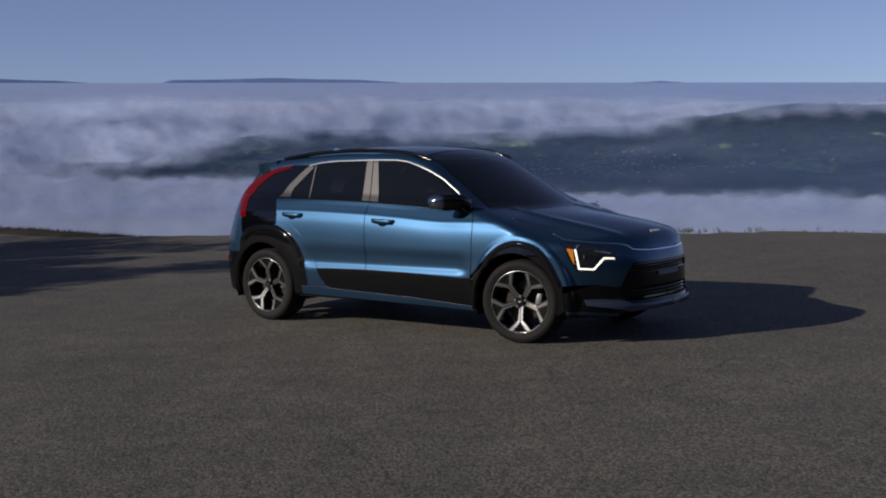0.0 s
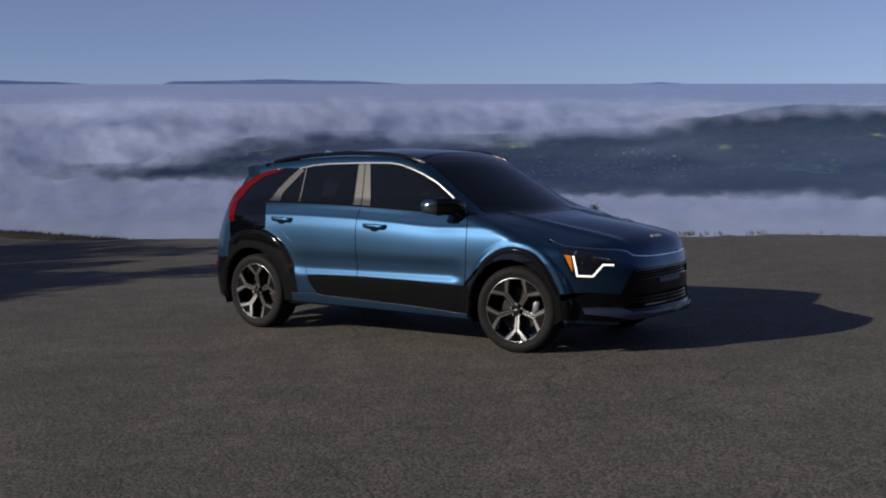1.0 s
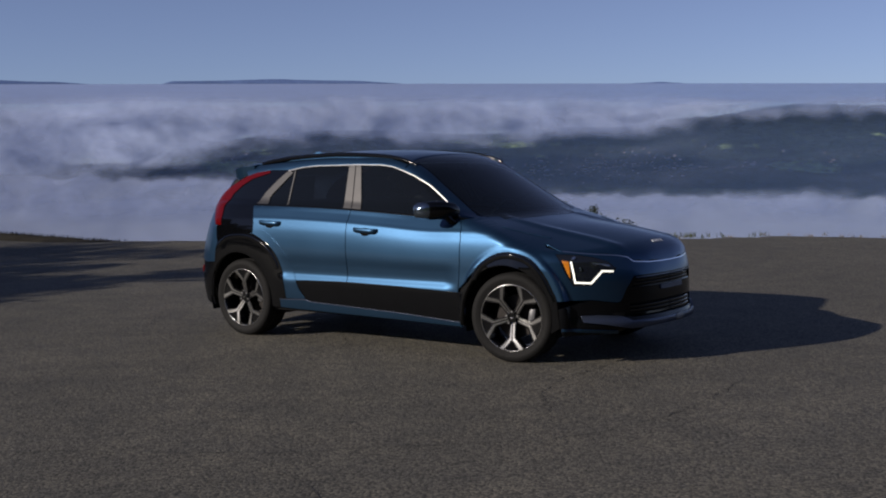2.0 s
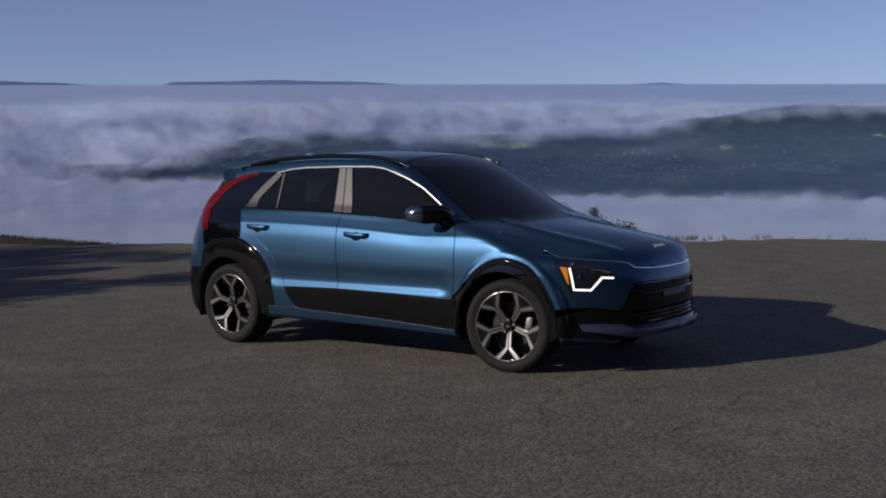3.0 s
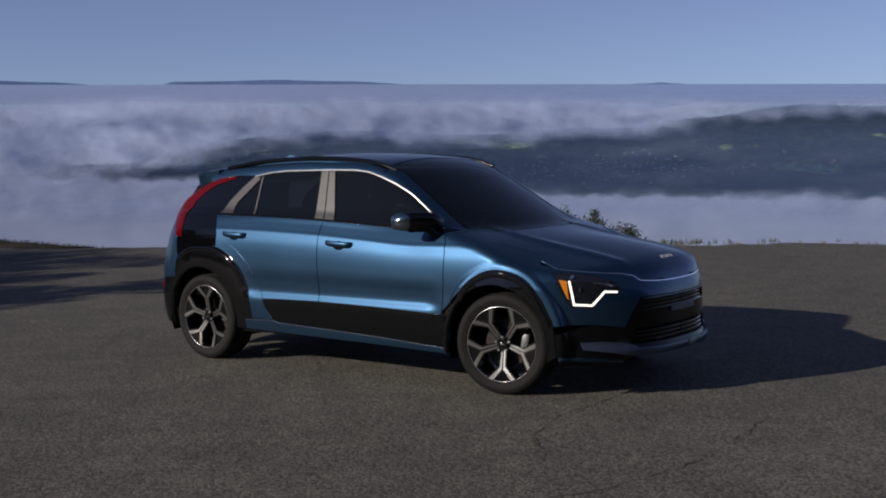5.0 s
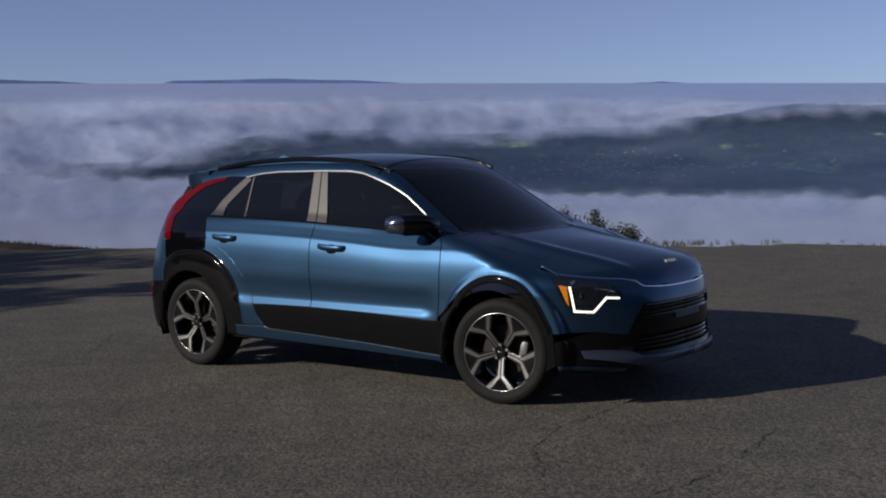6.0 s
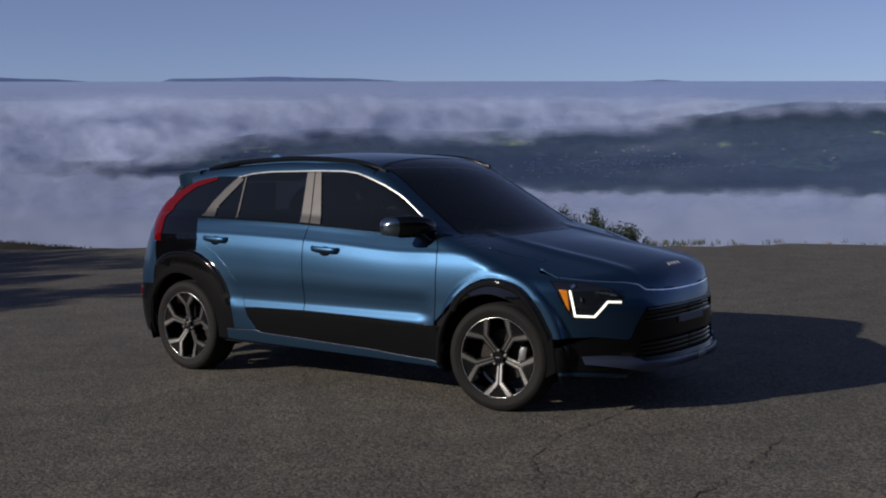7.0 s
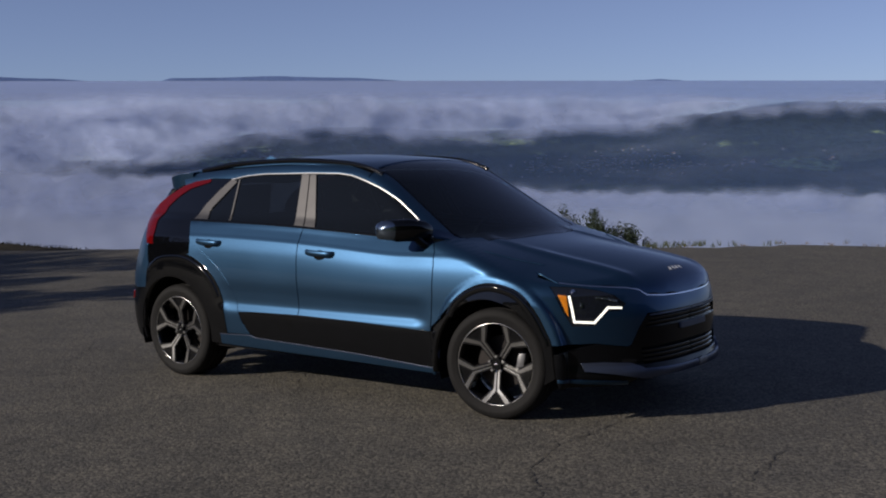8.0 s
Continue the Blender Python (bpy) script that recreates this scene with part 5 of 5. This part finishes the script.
def build_houses():
    """A small town on the far slope."""
    house = new("house")
    tagged(house, "small pale far-off house on the wooded slope", "house", "houses of the far town")
    bm = bmesh.new()
    box(bm, (11, 7.5, 5), pose(0, 0, 2.0))
    part("wall", bm, HOUSE_WALL, house, smooth=False)
    bm = bmesh.new()
    ends = [[bm.verts.new((x, y, z)) for y, z in ((-4.3, 4.4), (0, 7.2), (4.3, 4.4))] for x in (-6, 6)]
    for i in range(3):
        bm.faces.new((ends[0][i], ends[0][(i + 1) % 3], ends[1][(i + 1) % 3], ends[1][i]))
    bm.faces.new(ends[0])
    bm.faces.new(ends[1])
    part("roof", bm, HOUSE_ROOF, house, smooth=False)
    b, s, d, r = LAND_GRID
    rng = random.Random(5)
    spots = []
    for cb, cs, wb, ws, count in ((7.6, 0.50, 1.6, 0.05, 105), (4.6, 0.49, 1.2, 0.05, 56), (10.6, 0.45, 1.3, 0.05, 40), (9.0, 0.56, 3.0, 0.06, 16), (13.6, 0.43, 1.8, 0.05, 18), (17.4, 0.47, 1.6, 0.05, 6), (-9.5, 0.62, 1.5, 0.05, 10)):
        for _ in range(count):
            spots.append((rng.gauss(cb, wb * 0.6), rng.gauss(cs, ws * 0.6)))
    for k, (hb, hs) in enumerate(spots):
        i = min(b.shape[1] - 1, max(0, int(round((hb + 27) / 54 * (b.shape[1] - 1)))))
        j = min(b.shape[0] - 1, max(0, int(round(hs * (b.shape[0] - 1)))))
        p = afar(b[j:j + 1, i], d[j:j + 1, i], r[j:j + 1, i])[0]
        size = rng.uniform(0.26, 0.52)
        m = Matrix.Translation((p[0], p[1], p[2] - 0.8)) @ pose(0, 0, 0, 0, 0, rng.uniform(0, 180)) @ Matrix.Scale(size, 4)
        if k == 0:
            house.matrix_basis = m
        else:
            twin = copy_thing(house, m)
            twin.scale = (size, size, size)


build_houses()

# ---- plants at the edge of the hilltop ----
LEAF = material("shrub_leaf", (0.036, 0.050, 0.028), 0.7, 0.0, 0.5, 6.0, specular=0.2)
TWIG = material("shrub_twig", (0.07, 0.055, 0.04), 0.9, 0.0, 0.3, 20)
DRY = material("dry_grass", (0.20, 0.15, 0.075), 0.9, 0.0, 0.4, 5.0, specular=0.1)
GREEN_GRASS = material("green_grass", (0.075, 0.085, 0.035), 0.85, 0.0, 0.5, 5.0, specular=0.1)
# the trees' shade is put into the bank's dark colour
BERM = material("shaded_turf", (0.028, 0.025, 0.019), 0.95, 0.0, 0.5, 4.0, 0.8, 30, specular=0.1)


def leaves(verts, faces, centre, reach, count, size, rng):
    for _ in range(count):
        w = Vector((rng.gauss(0, 1), rng.gauss(0, 1), rng.gauss(0, 1)))
        c = Vector(centre) + w.normalized() * reach * rng.random() ** 0.5
        u = Vector((rng.gauss(0, 1), rng.gauss(0, 1), rng.gauss(0, 1))).normalized() * size * rng.uniform(0.5, 1.2)
        v = u.cross(Vector((rng.gauss(0, 1), rng.gauss(0, 1), rng.gauss(0, 1)))).normalized() * u.length * 0.45
        k = len(verts)
        verts += [tuple(c - u), tuple(c + v), tuple(c + u), tuple(c - v)]
        faces.append((k, k + 1, k + 2, k + 3))


def build_plant(name, label, category, base, height, spread, trunk, limbs, tufts, leaf_count, leaf_size, seed, group="", lift=0.35, tuft=(0.10, 0.22)):
    """A tapered trunk, limbs that fork, and clumps of single leaves about their ends."""
    rng = random.Random(seed)
    plant = new(name)
    tagged(plant, label, category, group)
    plant.location = base
    bm = bmesh.new()
    verts, faces = [], []

    def limb(points, r0, r1):
        p = [Vector(q) for q in points]
        rings = []
        for i, q in enumerate(p):
            r = r0 + (r1 - r0) * i / (len(p) - 1)
            rings.append([bm.verts.new(q + Vector((r * math.cos(a), r * math.sin(a), 0.2 * r * math.sin(a * 2)))) for a in [k * math.pi / 3 for k in range(6)]])
        for a, c in zip(rings, rings[1:]):
            for k in range(6):
                bm.faces.new((a[k], a[(k + 1) % 6], c[(k + 1) % 6], c[k]))

    fork = Vector((rng.uniform(-0.1, 0.1), rng.uniform(-0.1, 0.1), height * lift))
    if lift > 0.2:
        limb([(0, 0, -0.3), fork * 0.5, fork], trunk, trunk * 0.7)
    for k in range(limbs):
        a = 2 * math.pi * (k + rng.random()) / limbs
        out = spread * rng.uniform(0.35, 1.0)
        top = Vector((out * math.cos(a), out * math.sin(a), height * (rng.uniform(0.62, 1.0) * (1.05 - 0.3 * out / spread) if lift < 0.5 else rng.uniform(0.86, 1.0) * (1.02 - 0.08 * out / spread))))
        start = fork if lift > 0.2 else Vector((0.2 * out * math.cos(a), 0.2 * out * math.sin(a), -0.2))
        mid = start.lerp(top, 0.55) + Vector((0, 0, height * 0.05))
        limb([start, mid, top], trunk * 0.45, trunk * 0.08)
        for _ in range(tufts):
            end = start.lerp(top, rng.uniform(0.45, 1.05)) + Vector((rng.gauss(0, 0.16), rng.gauss(0, 0.16), rng.gauss(0, 0.10))) * spread
            limb([start.lerp(top, 0.5), end], trunk * 0.12, trunk * 0.03)
            leaves(verts, faces, end, spread * rng.uniform(*tuft), leaf_count, leaf_size, rng)
    part("branches" if lift <= 0.2 else "trunk", bm, TWIG, plant)
    put("crown", mesh_of("crown", verts, faces, LEAF, smooth=False), plant)
    return plant


for label, bearing, top, spread, limbs, seed in (
        ("dark leafy shrub growing over the hill's edge", 5.1, 0.06, 0.60, 16, 3),
        ("dense dark shrub at the hill's edge", 6.1, 0.12, 0.66, 18, 5),
        ("tall dark leafy shrub at the hill's edge", 7.3, 0.06, 0.62, 18, 4),
        ("low dark leafy shrub at the hill's edge", 8.3, -0.20, 0.56, 16, 8),
        ("small dark leafy shrub at the hill's edge", 9.2, -0.50, 0.46, 12, 9)):
    turn = radians(AHEAD - bearing)
    bx, by = EYE[0] + 29.0 * math.cos(turn), EYE[1] + 29.0 * math.sin(turn)
    foot = float(ground_height(np.array([bx]), np.array([by]))[0])
    build_plant("shrub", label, "shrub", (bx, by, foot), top - foot, spread, 0.05, limbs, 9, 60, 0.034, seed, "shrubs at the edge", 0.74, (0.16, 0.34))
for k, (tx, ty, hh, wide) in enumerate(((-11.9, -8.3, 5.6, 2.3), (-14.4, -9.4, 6.6, 3.0), (-17.2, -8.4, 6.2, 3.0), (-19.6, -10.2, 7.2, 3.2), (-23.0, -9.0, 6.8, 3.2), (-26.5, -10.0, 7.4, 3.4), (-30.5, -9.4, 7.0, 3.4))):
    build_plant("tree", "broad dark oak standing beside the asphalt", "tree", (tx, ty, 0), hh, wide, 0.26, 11, 10, 60, 0.16, 20 + k, "oaks beside the asphalt", tuft=(0.14, 0.26))


def blades(name, label, spots, mat, low, high, seed, category="grass"):
    """Tufts of upright blades."""
    rng = random.Random(seed)
    verts, faces = [], []
    for x, y, z in spots:
        for _ in range(rng.randint(3, 7)):
            a, h, w = rng.uniform(0, 6.28), rng.uniform(low, high), rng.uniform(0.003, 0.008)
            dx, dy = math.cos(a), math.sin(a)
            lean = rng.uniform(0.1, 0.6) * h
            k = len(verts)
            px, py = x + rng.gauss(0, 0.03), y + rng.gauss(0, 0.03)
            verts += [(px - dy * w, py + dx * w, z - 0.02), (px + dy * w, py - dx * w, z - 0.02), (px + dx * lean * 0.4 + dy * w * 0.6, py + dy * lean * 0.4 - dx * w * 0.6, z + h * 0.6), (px + dx * lean, py + dy * lean, z + h)]
            faces += [(k, k + 1, k + 2), (k, k + 2, k + 3)]
    tagged(put(name, mesh_of(name, verts, faces, mat, smooth=False)), label, category, kind="stuff")


rng = random.Random(11)
edge = [(x, float(CREST(np.array([x]))[0])) for x in np.linspace(-4.2, 3.5, 500)]
blades("edge_grass", "patchy green and dry grass along the hill's edge", [(x + rng.gauss(0, 0.02), y + rng.uniform(-0.05, 0.7), 0.0) for x, y in edge if rng.random() < (0.95 if -3.6 < x < -2.9 else 0.30 if x < -2.2 and math.sin(x * 9) > 0 else 0.06 if x < -1.0 else 0.01)], GREEN_GRASS, 0.03, 0.085, 2)
blades("dry_grass", "thin dry grass along the hill's edge", [(x + rng.gauss(0, 0.03), y + rng.uniform(0.0, 0.5), 0.0) for x, y in edge if rng.random() < 0.14], DRY, 0.006, 0.022, 3)


def build_berm():
    """A low turf bank on the edge of the asphalt."""
    b, v = np.meshgrid(np.linspace(0, 1, 160), np.linspace(-1, 1, 24))
    x = -24 + b * 12.85
    y = CREST(x) + 0.1 + v * 0.55
    h = (0.085 + 0.012 * np.sin(x * 1.7)) * np.clip((1 - b) / 0.10, 0, 1) ** 0.6 * (1 - v**2) ** 0.8
    h = h + np.array([0.02 * noise.noise((p * 2.5, q * 2.5, 1.0)) for p, q in zip(x.ravel(), y.ravel())]).reshape(x.shape) * (1 - v**2)
    tagged(sheet("turf_bank", np.stack([x, y, h + ground_height(x, y) - 0.012], -1), BERM), "low turf bank along the asphalt's edge, coloured dark as in shade", "bank", kind="structure")
    tops = (h + ground_height(x, y))[8:20:2, ::2]
    spots = [(float(p), float(q), float(z)) for p, q, z in zip(x[8:20:2, ::2].ravel(), y[8:20:2, ::2].ravel(), tops.ravel())]
    blades("bank_grass", "short grass growing on the turf bank, coloured dark as in shade", spots, BERM, 0.01, 0.05, 4)


build_berm()


def build_unseen_rise():
    """An unseen wooded rise, added on the side away from the valley to darken reflections."""
    a, v = np.meshgrid(np.radians(np.linspace(-172, 35, 160)), np.linspace(0, 1, 24))
    r = 42 + 158 * v
    end = np.clip(np.minimum(np.degrees(a) + 172, 35 - np.degrees(a)) / 22, 0, 1)
    # taller towards the car's front, so the bumper reflects less sky
    high = 34 + 22 * np.exp(-((np.degrees(a) + 30) / 35) ** 2)
    h = high * np.sin(np.pi * 0.5 * v) ** 1.3 * end * end * (3 - 2 * end)
    h = h * (1 + 0.12 * np.array([noise.fractal((p / 30, q / 30, 2.0), 0.9, 2.1, 4) for p, q in zip((r * np.cos(a)).ravel(), (r * np.sin(a)).ravel())]).reshape(r.shape)) - 0.3
    x, y = r * np.cos(a), r * np.sin(a)
    tagged(sheet("unseen_rise", np.stack([x, y, h], -1), LAND), "added unseen wooded rise that darkens reflections", "hill", kind="structure")


build_unseen_rise()
